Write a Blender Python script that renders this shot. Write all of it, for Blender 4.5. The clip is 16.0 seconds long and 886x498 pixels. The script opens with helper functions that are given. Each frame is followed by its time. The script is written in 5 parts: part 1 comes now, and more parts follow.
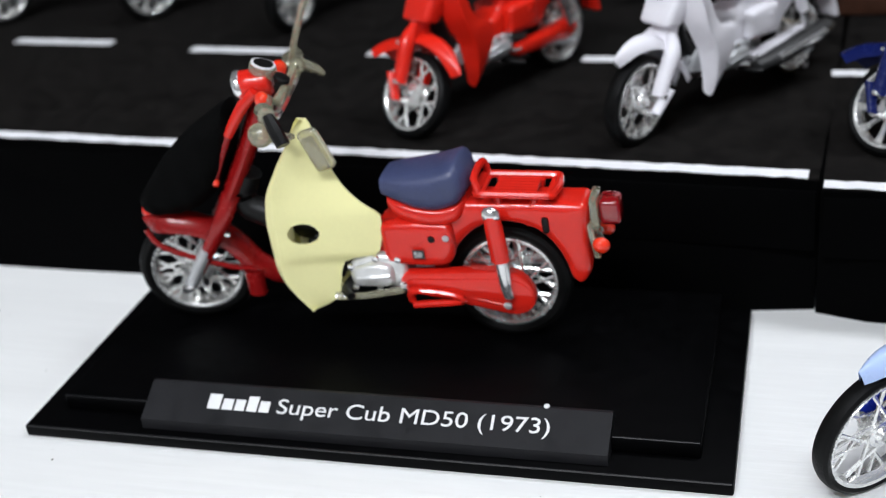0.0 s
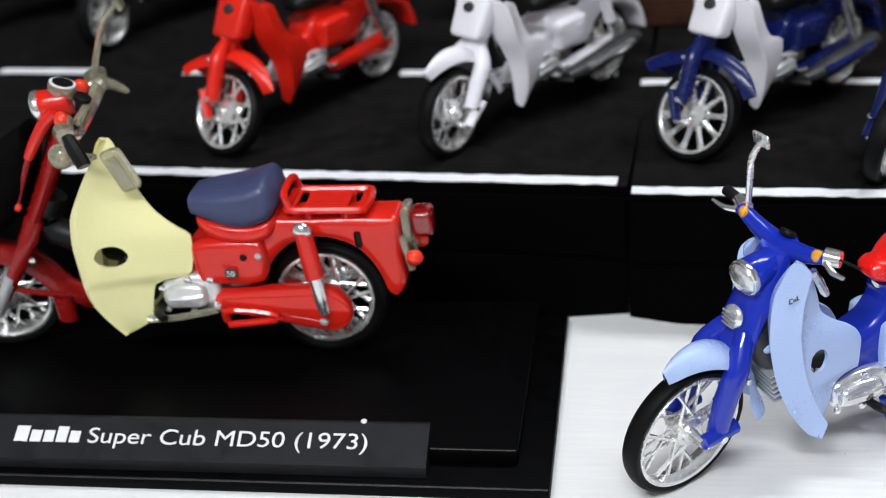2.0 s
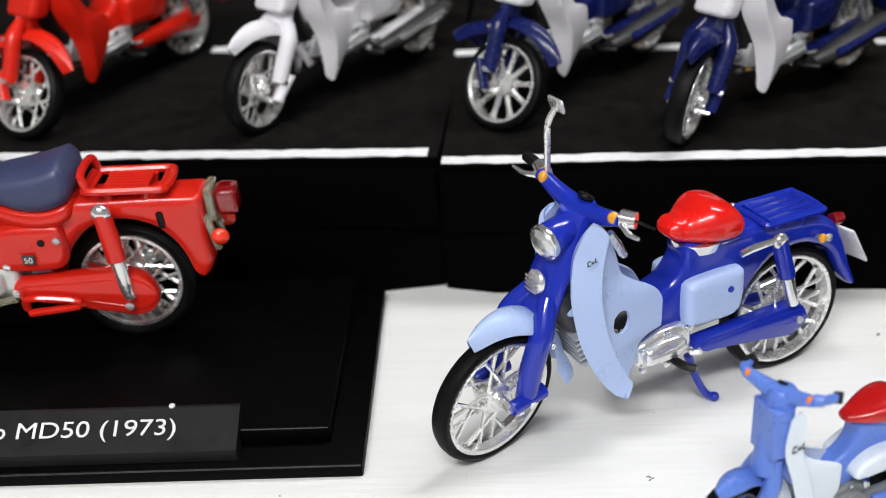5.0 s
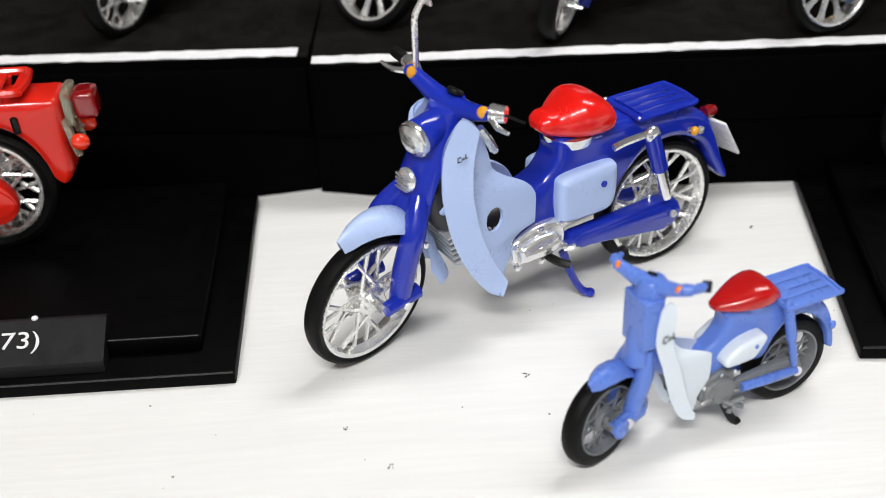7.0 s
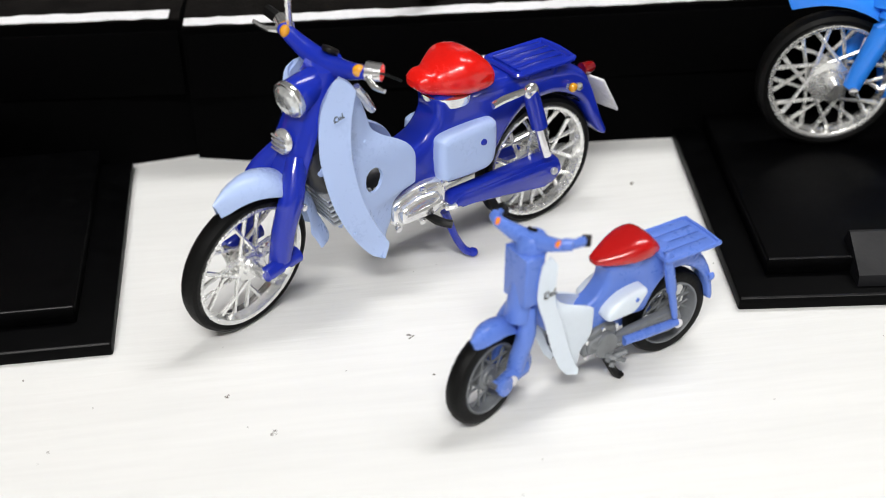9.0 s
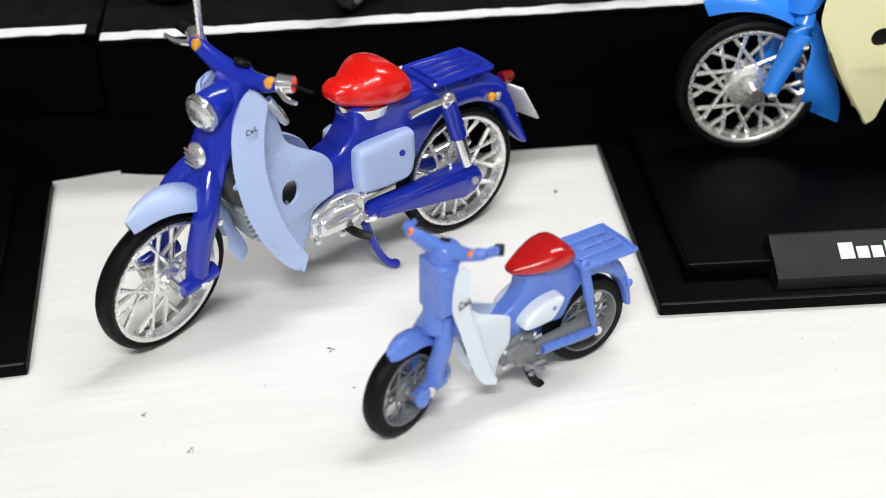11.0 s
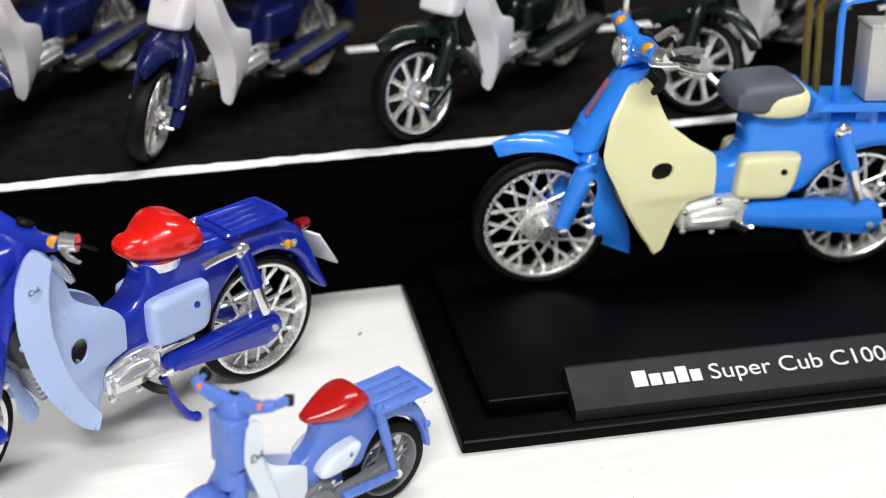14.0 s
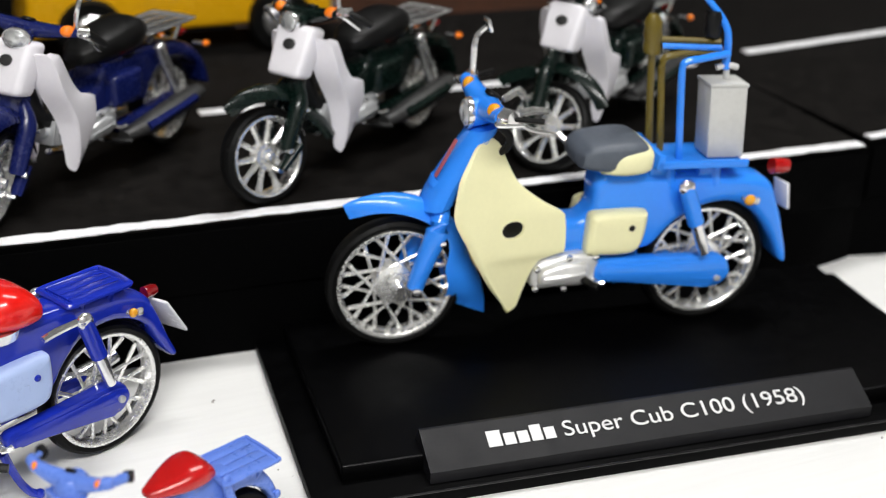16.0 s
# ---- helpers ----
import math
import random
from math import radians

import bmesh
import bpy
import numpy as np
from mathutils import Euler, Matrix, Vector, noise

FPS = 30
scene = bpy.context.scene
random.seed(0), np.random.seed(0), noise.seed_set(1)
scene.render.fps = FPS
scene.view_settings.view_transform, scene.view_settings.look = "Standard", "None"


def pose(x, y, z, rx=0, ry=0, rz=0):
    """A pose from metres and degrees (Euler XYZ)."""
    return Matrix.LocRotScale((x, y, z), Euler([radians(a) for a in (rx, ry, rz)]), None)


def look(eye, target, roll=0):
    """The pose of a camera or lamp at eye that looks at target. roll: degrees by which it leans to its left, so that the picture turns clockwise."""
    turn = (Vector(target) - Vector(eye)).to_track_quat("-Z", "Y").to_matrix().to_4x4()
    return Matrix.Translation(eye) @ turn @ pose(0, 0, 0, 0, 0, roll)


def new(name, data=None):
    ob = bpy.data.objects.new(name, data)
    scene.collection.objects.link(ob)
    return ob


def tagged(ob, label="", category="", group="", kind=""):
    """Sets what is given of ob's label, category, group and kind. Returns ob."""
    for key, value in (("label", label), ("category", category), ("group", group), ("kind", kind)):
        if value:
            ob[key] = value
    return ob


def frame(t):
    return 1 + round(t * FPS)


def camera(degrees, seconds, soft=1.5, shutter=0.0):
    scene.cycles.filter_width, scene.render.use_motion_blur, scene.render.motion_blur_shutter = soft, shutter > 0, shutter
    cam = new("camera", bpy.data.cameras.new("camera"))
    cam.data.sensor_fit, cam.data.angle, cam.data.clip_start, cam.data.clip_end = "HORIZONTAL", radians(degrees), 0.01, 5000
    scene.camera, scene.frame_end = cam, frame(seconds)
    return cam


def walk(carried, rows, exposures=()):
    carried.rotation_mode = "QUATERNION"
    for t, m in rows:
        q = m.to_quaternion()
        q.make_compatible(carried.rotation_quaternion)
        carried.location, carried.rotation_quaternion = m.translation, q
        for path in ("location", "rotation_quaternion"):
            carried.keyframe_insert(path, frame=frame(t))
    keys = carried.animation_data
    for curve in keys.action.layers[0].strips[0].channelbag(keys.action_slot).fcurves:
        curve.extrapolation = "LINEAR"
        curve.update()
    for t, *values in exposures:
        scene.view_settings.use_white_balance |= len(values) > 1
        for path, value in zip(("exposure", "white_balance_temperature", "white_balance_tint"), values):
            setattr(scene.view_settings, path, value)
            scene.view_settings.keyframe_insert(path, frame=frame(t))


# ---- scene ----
cam = camera(37.82, 16.0, soft=1.0)
cam.data.dof.use_dof, cam.data.dof.focus_distance, cam.data.dof.aperture_fstop = True, 0.40, 10.0
PATH = [
    (0, (0.0166, -0.3330, 0.2602), (-0.1026, 0.0504, 0.0572), -5.74),
    (0.5, (0.0192, -0.3318, 0.2582), (-0.0858, 0.0573, 0.0580), -5.28),
    (1, (0.0223, -0.3300, 0.2568), (-0.0720, 0.0621, 0.0571), -5.15),
    (1.5, (0.0259, -0.3292, 0.2566), (-0.0533, 0.0657, 0.0558), -4.81),
    (2, (0.0296, -0.3286, 0.2567), (-0.0399, 0.0678, 0.0553), -4.45),
    (2.5, (0.0335, -0.3280, 0.2566), (-0.0305, 0.0689, 0.0546), -4.54),
    (3, (0.0370, -0.3274, 0.2563), (-0.0184, 0.0702, 0.0531), -4.39),
    (3.5, (0.0394, -0.3260, 0.2551), (-0.0061, 0.0727, 0.0514), -4.16),
    (4, (0.0415, -0.3249, 0.2538), (0.0086, 0.0749, 0.0497), -3.73),
    (6.5, (0.0525, -0.3205, 0.2452), (0.0501, 0.0659, 0.0147), -3.12),
    (7, (0.0535, -0.3187, 0.2428), (0.0673, 0.0630, 0.0050), -2.38),
    (7.5, (0.0545, -0.3171, 0.2409), (0.0816, 0.0595, -0.0038), -1.80),
    (8, (0.0544, -0.3163, 0.2398), (0.0947, 0.0564, -0.0091), -1.05),
    (10.5, (0.0658, -0.3173, 0.2360), (0.1237, 0.0561, -0.0084), -0.91),
    (11, (0.0683, -0.3169, 0.2367), (0.1340, 0.0552, -0.0076), -0.70),
    (11.5, (0.0707, -0.3175, 0.2383), (0.1465, 0.0581, 0.0023), -0.52),
    (12, (0.0727, -0.3178, 0.2397), (0.1598, 0.0602, 0.0115), -0.08),
    (12.5, (0.0747, -0.3183, 0.2404), (0.1703, 0.0622, 0.0200), 0.18),
    (13, (0.0775, -0.3191, 0.2411), (0.1794, 0.0616, 0.0239), 0.22),
    (13.5, (0.0805, -0.3198, 0.2414), (0.1909, 0.0634, 0.0330), 0.33),
    (14, (0.0834, -0.3206, 0.2415), (0.2061, 0.0608, 0.0366), 0.46),
    (14.5, (0.0860, -0.3210, 0.2416), (0.2199, 0.0576, 0.0385), 0.91),
    (15, (0.0883, -0.3214, 0.2421), (0.2313, 0.0568, 0.0445), 1.04),
    (15.5, (0.0908, -0.3211, 0.2426), (0.2462, 0.0552, 0.0508), 1.38),
    (16, (0.0933, -0.3211, 0.2433), (0.2578, 0.0536, 0.0560), 1.65),
]
walk(cam, [(t, look(eye, target, roll)) for t, eye, target, roll in PATH], [(0, -0.38, 5900, 10), (4, -0.40, 6200, 10), (7, -0.38, 6450, 10), (12, -0.38, 6450, 10), (14.5, -0.30, 6450, 10), (16, -0.29, 6450, 10)])

# ---- light ----
world = bpy.data.worlds.new("room_air")
world.use_nodes = True
scene.world = world
world.node_tree.nodes["Background"].inputs[0].default_value = (0.95, 0.97, 1.0, 1)
world.node_tree.nodes["Background"].inputs[1].default_value = 0.05


def ceiling_lamp(x, y, z, sx, sy, watts, turn=0):
    """A flat ceiling panel that gives light downwards."""
    lamp = bpy.data.lights.new("lamp", "AREA")
    lamp.shape, lamp.size, lamp.size_y, lamp.energy, lamp.color = "RECTANGLE", sx, sy, watts, (1.0, 0.985, 0.96)
    ob = new("lamp", lamp)
    ob.matrix_world = pose(x, y, z, 0, 0, turn)
    return ob


ceiling_lamp(-0.30, -1.55, 1.93, 1.2, 0.3, 78)
ceiling_lamp(0.80, 0.35, 1.93, 1.2, 0.3, 24)

# ---- materials ----


def material(name, color, rough=0.4, metal=0.0, coat=0.0, bump=0.0, scale=400.0, vary=0.0, fine=3.0, spec=0.5, stretch=(1, 1, 1), trans=0.0):
    """A principled surface with two scales of variation in its colour, gloss and relief."""
    m = bpy.data.materials.new(name)
    m.use_nodes = True
    nt = m.node_tree
    b = nt.nodes["Principled BSDF"]
    b.inputs["Base Color"].default_value = (*color, 1)
    b.inputs["Roughness"].default_value = rough
    b.inputs["Metallic"].default_value = metal
    b.inputs["Coat Weight"].default_value = coat
    b.inputs["Coat Roughness"].default_value = 0.08
    b.inputs["Specular IOR Level"].default_value = spec
    b.inputs["Transmission Weight"].default_value = trans
    coord = nt.nodes.new("ShaderNodeTexCoord")
    mp = nt.nodes.new("ShaderNodeMapping")
    mp.inputs["Scale"].default_value = stretch
    nt.links.new(coord.outputs["Object"], mp.inputs["Vector"])
    n1 = nt.nodes.new("ShaderNodeTexNoise")
    n1.inputs["Scale"].default_value, n1.inputs["Detail"].default_value = scale, fine
    n2 = nt.nodes.new("ShaderNodeTexNoise")
    n2.inputs["Scale"].default_value, n2.inputs["Detail"].default_value = scale * 0.12, 2.0
    for n in (n1, n2):
        nt.links.new(mp.outputs["Vector"], n.inputs["Vector"])
    mix = nt.nodes.new("ShaderNodeMath")
    mix.operation = "ADD"
    nt.links.new(n1.outputs["Fac"], mix.inputs[0])
    nt.links.new(n2.outputs["Fac"], mix.inputs[1])
    if vary:
        ramp = nt.nodes.new("ShaderNodeMapRange")
        ramp.inputs["From Min"].default_value, ramp.inputs["From Max"].default_value = 0.7, 1.3
        nt.links.new(mix.outputs[0], ramp.inputs["Value"])
        cm = nt.nodes.new("ShaderNodeMix")
        cm.data_type = "RGBA"
        cm.inputs["A"].default_value = (*[c * (1 - vary) for c in color], 1)
        cm.inputs["B"].default_value = (*[min(1, c * (1 + vary)) for c in color], 1)
        nt.links.new(ramp.outputs[0], cm.inputs["Factor"])
        nt.links.new(cm.outputs["Result"], b.inputs["Base Color"])
    rr = nt.nodes.new("ShaderNodeMapRange")
    rr.inputs["From Min"].default_value, rr.inputs["From Max"].default_value = 0.7, 1.3
    rr.inputs["To Min"].default_value, rr.inputs["To Max"].default_value = max(0.02, rough * 0.8), min(1, rough * 1.25)
    nt.links.new(mix.outputs[0], rr.inputs["Value"])
    nt.links.new(rr.outputs[0], b.inputs["Roughness"])
    if bump:
        bp = nt.nodes.new("ShaderNodeBump")
        bp.inputs["Strength"].default_value, bp.inputs["Distance"].default_value = bump, 0.001
        nt.links.new(mix.outputs[0], bp.inputs["Height"])
        nt.links.new(bp.outputs[0], b.inputs["Normal"])
    return m


def paint(name, color, rough=0.24, coat=0.25, vary=0.018):
    return material(name, color, rough, coat=coat, bump=0.0, scale=700, vary=vary, spec=0.32)


TABLE = material("white_painted_wood", (0.78, 0.78, 0.765), 0.5, bump=0.14, scale=260, vary=0.032, fine=5, stretch=(0.12, 1.6, 1))
ASPHALT = material("road_sheet", (0.0078, 0.0070, 0.0065), 0.95, bump=0.5, scale=1100, vary=0.55, fine=6, spec=0.05)
BOXCARD = material("black_card", (0.0007, 0.0007, 0.0008), 0.75, bump=0.1, scale=300, vary=0.3, spec=0.025)
BOXPRINT = material("dark_print", (0.006, 0.006, 0.012), 0.6, spec=0.08)
LINEPAINT = material("white_line_tape", (0.88, 0.88, 0.90), 0.6, bump=0.2, scale=600, vary=0.06)
BASEBLACK = material("black_base_plastic", (0.0008, 0.0008, 0.001), 0.45, bump=0.04, scale=1500, vary=0.2, spec=0.06)
# glossier than the base, only for the highlight on its front edges
BASEGLINT = material("base_glint_plastic", (0.006, 0.006, 0.007), 0.22, bump=0.05, scale=1200, vary=0.3, spec=0.5)
PLATEGREY = material("nameplate_film", (0.008, 0.008, 0.0095), 0.5, bump=0.05, scale=900, vary=0.15, spec=0.3)
LETTER = material("printed_white", (0.75, 0.75, 0.75), 0.5)
RUBBER = material("tyre_rubber", (0.003, 0.003, 0.003), 0.5, bump=0.1, scale=900, vary=0.25, spec=0.14)
ENGINE = material("engine_plating", (0.86, 0.86, 0.85), 0.20, metal=0.75, bump=0.12, scale=260, vary=0.08)
SATIN = material("satin_plating", (0.78, 0.78, 0.77), 0.40, metal=0.55, bump=0.15, scale=260, vary=0.10)
SPECK = material("dirt", (0.16, 0.14, 0.12), 0.8)
CHROME = material("chrome", (0.85, 0.85, 0.85), 0.14, metal=0.9, bump=0.05, scale=700, vary=0.05)
SPOKECHROME = material("plated_spoke", (0.90, 0.90, 0.88), 0.24, metal=0.75, bump=0.08, scale=700, vary=0.06)
SILVER = material("silver_paint", (0.55, 0.56, 0.57), 0.35, metal=0.55, bump=0.1, scale=500, vary=0.1)
GREYPLASTIC = material("grey_plastic", (0.17, 0.18, 0.19), 0.4, bump=0.1, scale=600, vary=0.12)
WHITEPAINT = paint("white_gloss", (0.80, 0.79, 0.81))
BLACKPLASTIC = material("black_plastic", (0.004, 0.004, 0.004), 0.42, bump=0.08, scale=700, vary=0.2, spec=0.25)
DARKMETAL = material("dark_metal", (0.06, 0.06, 0.06), 0.45, metal=0.6, bump=0.1, scale=500, vary=0.2)
CLEAR = material("clear_plastic", (0.80, 0.80, 0.78), 0.06, bump=0.1, scale=300, vary=0.04, trans=0.85)
GLASSY = material("clear_lens", (0.74, 0.76, 0.76), 0.10, metal=0.7, coat=1.0, bump=0.6, scale=420, vary=0.20)
AMBER = material("amber_lens", (0.75, 0.33, 0.01), 0.12, coat=1.0, bump=0.1, scale=900)
ORANGE = material("orange_lens", (0.95, 0.22, 0.005), 0.2, coat=0.8)
REDLENS = material("red_lens", (0.40, 0.006, 0.006), 0.1, coat=1.0, bump=0.1, scale=900)
REDORANGE = material("red_orange_lens", (0.80, 0.03, 0.005), 0.1, coat=1.0, bump=0.1, scale=900)
REDPAINT = paint("red_gloss", (0.64, 0.017, 0.008), 0.17, 0.4)
REDROAD = paint("red_moulded", (0.70, 0.016, 0.005), 0.33, 0.2)
PINKRED = paint("faded_red", (0.42, 0.10, 0.12), 0.4, 0.1)
# the gloss red again, with shade under the bag put into its colour
SHADEDRED = paint("shaded_red_gloss", (0.24, 0.006, 0.006))
CREAM = paint("cream_plastic", (0.85, 0.81, 0.40), 0.42, 0.1)
PALECREAM = paint("pale_cream_plastic", (0.86, 0.83, 0.50), 0.4, 0.1)
CLEARGREY = material("yellowed_clear_plastic", (0.66, 0.63, 0.46), 0.06, coat=0.8, bump=0.14, scale=220, vary=0.12, trans=0.76)
NAVYSEAT = material("navy_vinyl", (0.045, 0.055, 0.125), 0.42, bump=0.15, scale=800, vary=0.1)
BLUE = paint("royal_blue_gloss", (0.011, 0.028, 0.40), 0.15, 0.5)
DEEPRED = material("deep_red_lens", (0.22, 0.003, 0.005), 0.12, coat=1.0, bump=0.1, scale=900)
LIGHTBLUE = paint("pale_blue_gloss", (0.44, 0.56, 0.86), 0.30, 0.15, 0.004)
REDSEAT = material("red_seat_vinyl", (0.76, 0.009, 0.005), 0.22, coat=0.4, bump=0.05, scale=700, vary=0.05)
TOYBLUE = paint("toy_blue", (0.115, 0.215, 0.66), 0.3, 0.3)
TOYPALE = paint("toy_pale_blue", (0.70, 0.77, 0.85), 0.35, 0.2)
TOYRED = paint("toy_dark_red", (0.46, 0.008, 0.008), 0.2, 0.6)
SKY = paint("sky_blue_gloss", (0.030, 0.25, 0.92), 0.2, 0.4)
GREYSEAT = material("grey_vinyl", (0.085, 0.10, 0.125), 0.5, bump=0.1, scale=700, vary=0.1)
NAVY = paint("navy_gloss", (0.006, 0.011, 0.085), 0.25, 0.1)
GREEN = paint("dark_green_gloss", (0.0022, 0.008, 0.006), 0.25, 0.1)
ROADWHITE = paint("white_moulded", (0.81, 0.79, 0.83), 0.4, 0.1)
GREYPAINT = material("pale_grey_paint", (0.55, 0.55, 0.53), 0.5, bump=0.08, scale=500, vary=0.05)
OLIVE = paint("olive_brown_plastic", (0.13, 0.095, 0.012), 0.35, 0.2)
CARYELLOW = paint("yellow_gloss", (0.80, 0.42, 0.006))
BROWN = material("brown_card", (0.055, 0.022, 0.012), 0.7, bump=0.2, scale=200, vary=0.3, spec=0.2)
CLOTH = material("black_cloth", (0.0025, 0.0025, 0.0025), 0.9, bump=0.4, scale=900, vary=0.3, spec=0.04)
WALLPAINT = material("wall_paint", (0.36, 0.355, 0.345), 0.9, bump=0.1, scale=60, vary=0.05)
PANELGLOW = bpy.data.materials.new("lamp_diffuser")
PANELGLOW.use_nodes = True
PANELGLOW.node_tree.nodes["Principled BSDF"].inputs["Emission Color"].default_value = (1, 0.985, 0.96, 1)
PANELGLOW.node_tree.nodes["Principled BSDF"].inputs["Emission Strength"].default_value = 4.0

# ---- mesh helpers ----


def finish(name, bm, mat, parent=None, label="", smooth=True, angle=38):
    me = bpy.data.meshes.new(name)
    bmesh.ops.recalc_face_normals(bm, faces=bm.faces[:])
    for f in bm.faces:
        f.smooth = smooth
    bm.to_mesh(me)
    bm.free()
    if smooth:
        me.set_sharp_from_angle(angle=radians(angle))
    me.materials.append(mat)
    ob = new(name, me)
    if parent:
        ob.parent = parent
    if label:
        ob["label"] = label
    return ob


def part(name, bm, mat, parent, label=""):
    return finish(name, bm, mat, parent, label)


def spline(pts, n=6, closed=False):
    """A Catmull-Rom line through the points."""
    out, k = [], len(pts)
    pts = [Vector(p) for p in pts]
    for i in range(k if closed else k - 1):
        if closed:
            a, b, c, d = pts[i - 1], pts[i], pts[(i + 1) % k], pts[(i + 2) % k]
        else:
            a, b, c, d = pts[max(i - 1, 0)], pts[i], pts[i + 1], pts[min(i + 2, k - 1)]
        for j in range(n):
            t = j / n
            out.append(0.5 * (2 * b + (c - a) * t + (2 * a - 5 * b + 4 * c - d) * t * t + (3 * b - a - 3 * c + d) * t ** 3))
    if not closed:
        out.append(pts[-1])
    return out


def block(size, at=(0, 0, 0), bevel=0.0, turn=None, seg=2, bm=None):
    """A box with rounded edges."""
    own = bmesh.new()
    m = Matrix.Translation(at) @ (turn.to_4x4() if turn else Matrix()) @ Matrix.Diagonal((*size, 1))
    bmesh.ops.create_cube(own, size=1, matrix=m)
    if bevel:
        bmesh.ops.bevel(own, geom=own.edges[:], offset=bevel, segments=seg, affect="EDGES", profile=0.5)
    return join(bm, own)


def join(bm, own):
    if bm is None:
        return own
    me = bpy.data.meshes.new("t")
    own.to_mesh(me)
    own.free()
    bm.from_mesh(me)
    bpy.data.meshes.remove(me)
    return bm


def prism(profile, y0, y1, bevel=0.0, seg=2, bm=None):
    """The outline (x, z) drawn out from y0 to y1."""
    own = bmesh.new()
    a = [own.verts.new((x, y0, z)) for x, z in profile]
    b = [own.verts.new((x, y1, z)) for x, z in profile]
    own.faces.new(a), own.faces.new(b[::-1])
    k = len(a)
    for i in range(k):
        own.faces.new((a[i], b[i], b[(i + 1) % k], a[(i + 1) % k]))
    if bevel:
        rim = [e for e in own.edges if abs(e.verts[0].co.y - e.verts[1].co.y) < 1e-9]
        bmesh.ops.bevel(own, geom=rim, offset=bevel, segments=seg, affect="EDGES", profile=0.5)
    return join(bm, own)


def loft(rings, bm=None, cap=True):
    """A skin over rings of equal count."""
    own = bmesh.new()
    vs = [[own.verts.new(p) for p in r] for r in rings]
    k = len(vs[0])
    for a, b in zip(vs, vs[1:]):
        for i in range(k):
            own.faces.new((a[i], a[(i + 1) % k], b[(i + 1) % k], b[i]))
    if cap:
        own.faces.new(vs[0]), own.faces.new(vs[-1][::-1])
    return join(bm, own)


def tube(path, radius, n=8, sub=5, bm=None, smooth=True):
    """A rod along a line; radius: one number, or one for each point of the line."""
    pts = spline(path, sub) if smooth and len(path) > 2 else [Vector(p) for p in path]
    rs = radius if isinstance(radius, (list, tuple)) else [radius] * len(path)
    rings = []
    up = Vector((0.13, 0.21, 0.97))
    for i, p in enumerate(pts):
        d = (pts[min(i + 1, len(pts) - 1)] - pts[max(i - 1, 0)]).normalized()
        s = d.cross(up).normalized()
        w = s.cross(d)
        f = i / (len(pts) - 1) * (len(rs) - 1)
        j = min(int(f), len(rs) - 2)
        r = rs[j] + (rs[j + 1] - rs[j]) * (f - j)
        rings.append([p + r * (s * math.cos(a) + w * math.sin(a)) for a in (2 * math.pi * q / n for q in range(n))])
    return loft(rings, bm)


def lathe(profile, centre=(0, 0, 0), seg=40, axis="Y", bm=None):
    """A closed outline (r, h) spun about an axis."""
    own = bmesh.new()
    rows = []
    for q in range(seg):
        a = 2 * math.pi * q / seg
        c, s = math.cos(a), math.sin(a)
        rows.append([own.verts.new({"Y": (r * c, h, r * s), "X": (h, r * c, r * s), "Z": (r * c, r * s, h)}[axis]) for r, h in profile])
    k = len(profile)
    for q in range(seg):
        a, b = rows[q], rows[(q + 1) % seg]
        for i in range(k):
            own.faces.new((a[i], a[(i + 1) % k], b[(i + 1) % k], b[i]))
    bmesh.ops.remove_doubles(own, verts=own.verts[:], dist=1e-7)
    bmesh.ops.translate(own, verts=own.verts[:], vec=centre)
    return join(bm, own)


def disc(radius, depth, at, way=(0, -1, 0), bevel=0.0, seg=24, r2=None, bm=None):
    """A short round piece whose axis points along way."""
    own = bmesh.new()
    turn = Vector(way).to_track_quat("Z", "Y").to_matrix().to_4x4()
    bmesh.ops.create_cone(own, cap_ends=True, segments=seg, radius1=radius, radius2=radius if r2 is None else r2, depth=depth, matrix=Matrix.Translation(at) @ turn)
    if bevel:
        rim = [e for e in own.edges if len(e.link_faces) == 2 and any(len(f.verts) > 4 for f in e.link_faces)]
        bmesh.ops.bevel(own, geom=rim, offset=bevel, segments=2, affect="EDGES", profile=0.5)
    return join(bm, own)


def dome(radius, at, way, flat=0.5, bm=None, seg=20):
    own = bmesh.new()
    turn = Vector(way).to_track_quat("Z", "Y").to_matrix().to_4x4()
    bmesh.ops.create_uvsphere(own, u_segments=seg, v_segments=10, radius=radius, matrix=Matrix.Translation(at) @ turn @ Matrix.Diagonal((1, 1, flat, 1)))
    return join(bm, own)


def oval(cx, cy, cz, hw, hh, n=18, power=2.4, plane="YZ"):
    """A ring like a rounded box."""
    out = []
    for q in range(n):
        a = 2 * math.pi * q / n
        c, s = math.cos(a), math.sin(a)
        x = math.copysign(abs(c) ** (2 / power), c) * hw
        y = math.copysign(abs(s) ** (2 / power), s) * hh
        out.append(Vector((cx, cy + x, cz + y)) if plane == "YZ" else Vector((cx + x, cy, cz + y)))
    return out


def curve_at(table, v):
    """Straight steps through (v, value) pairs, eased."""
    if v <= table[0][0]:
        return table[0][1]
    for (a, p), (b, q) in zip(table, table[1:]):
        if v <= b:
            return p + (q - p) * (v - a) / (b - a)
    return table[-1][1]


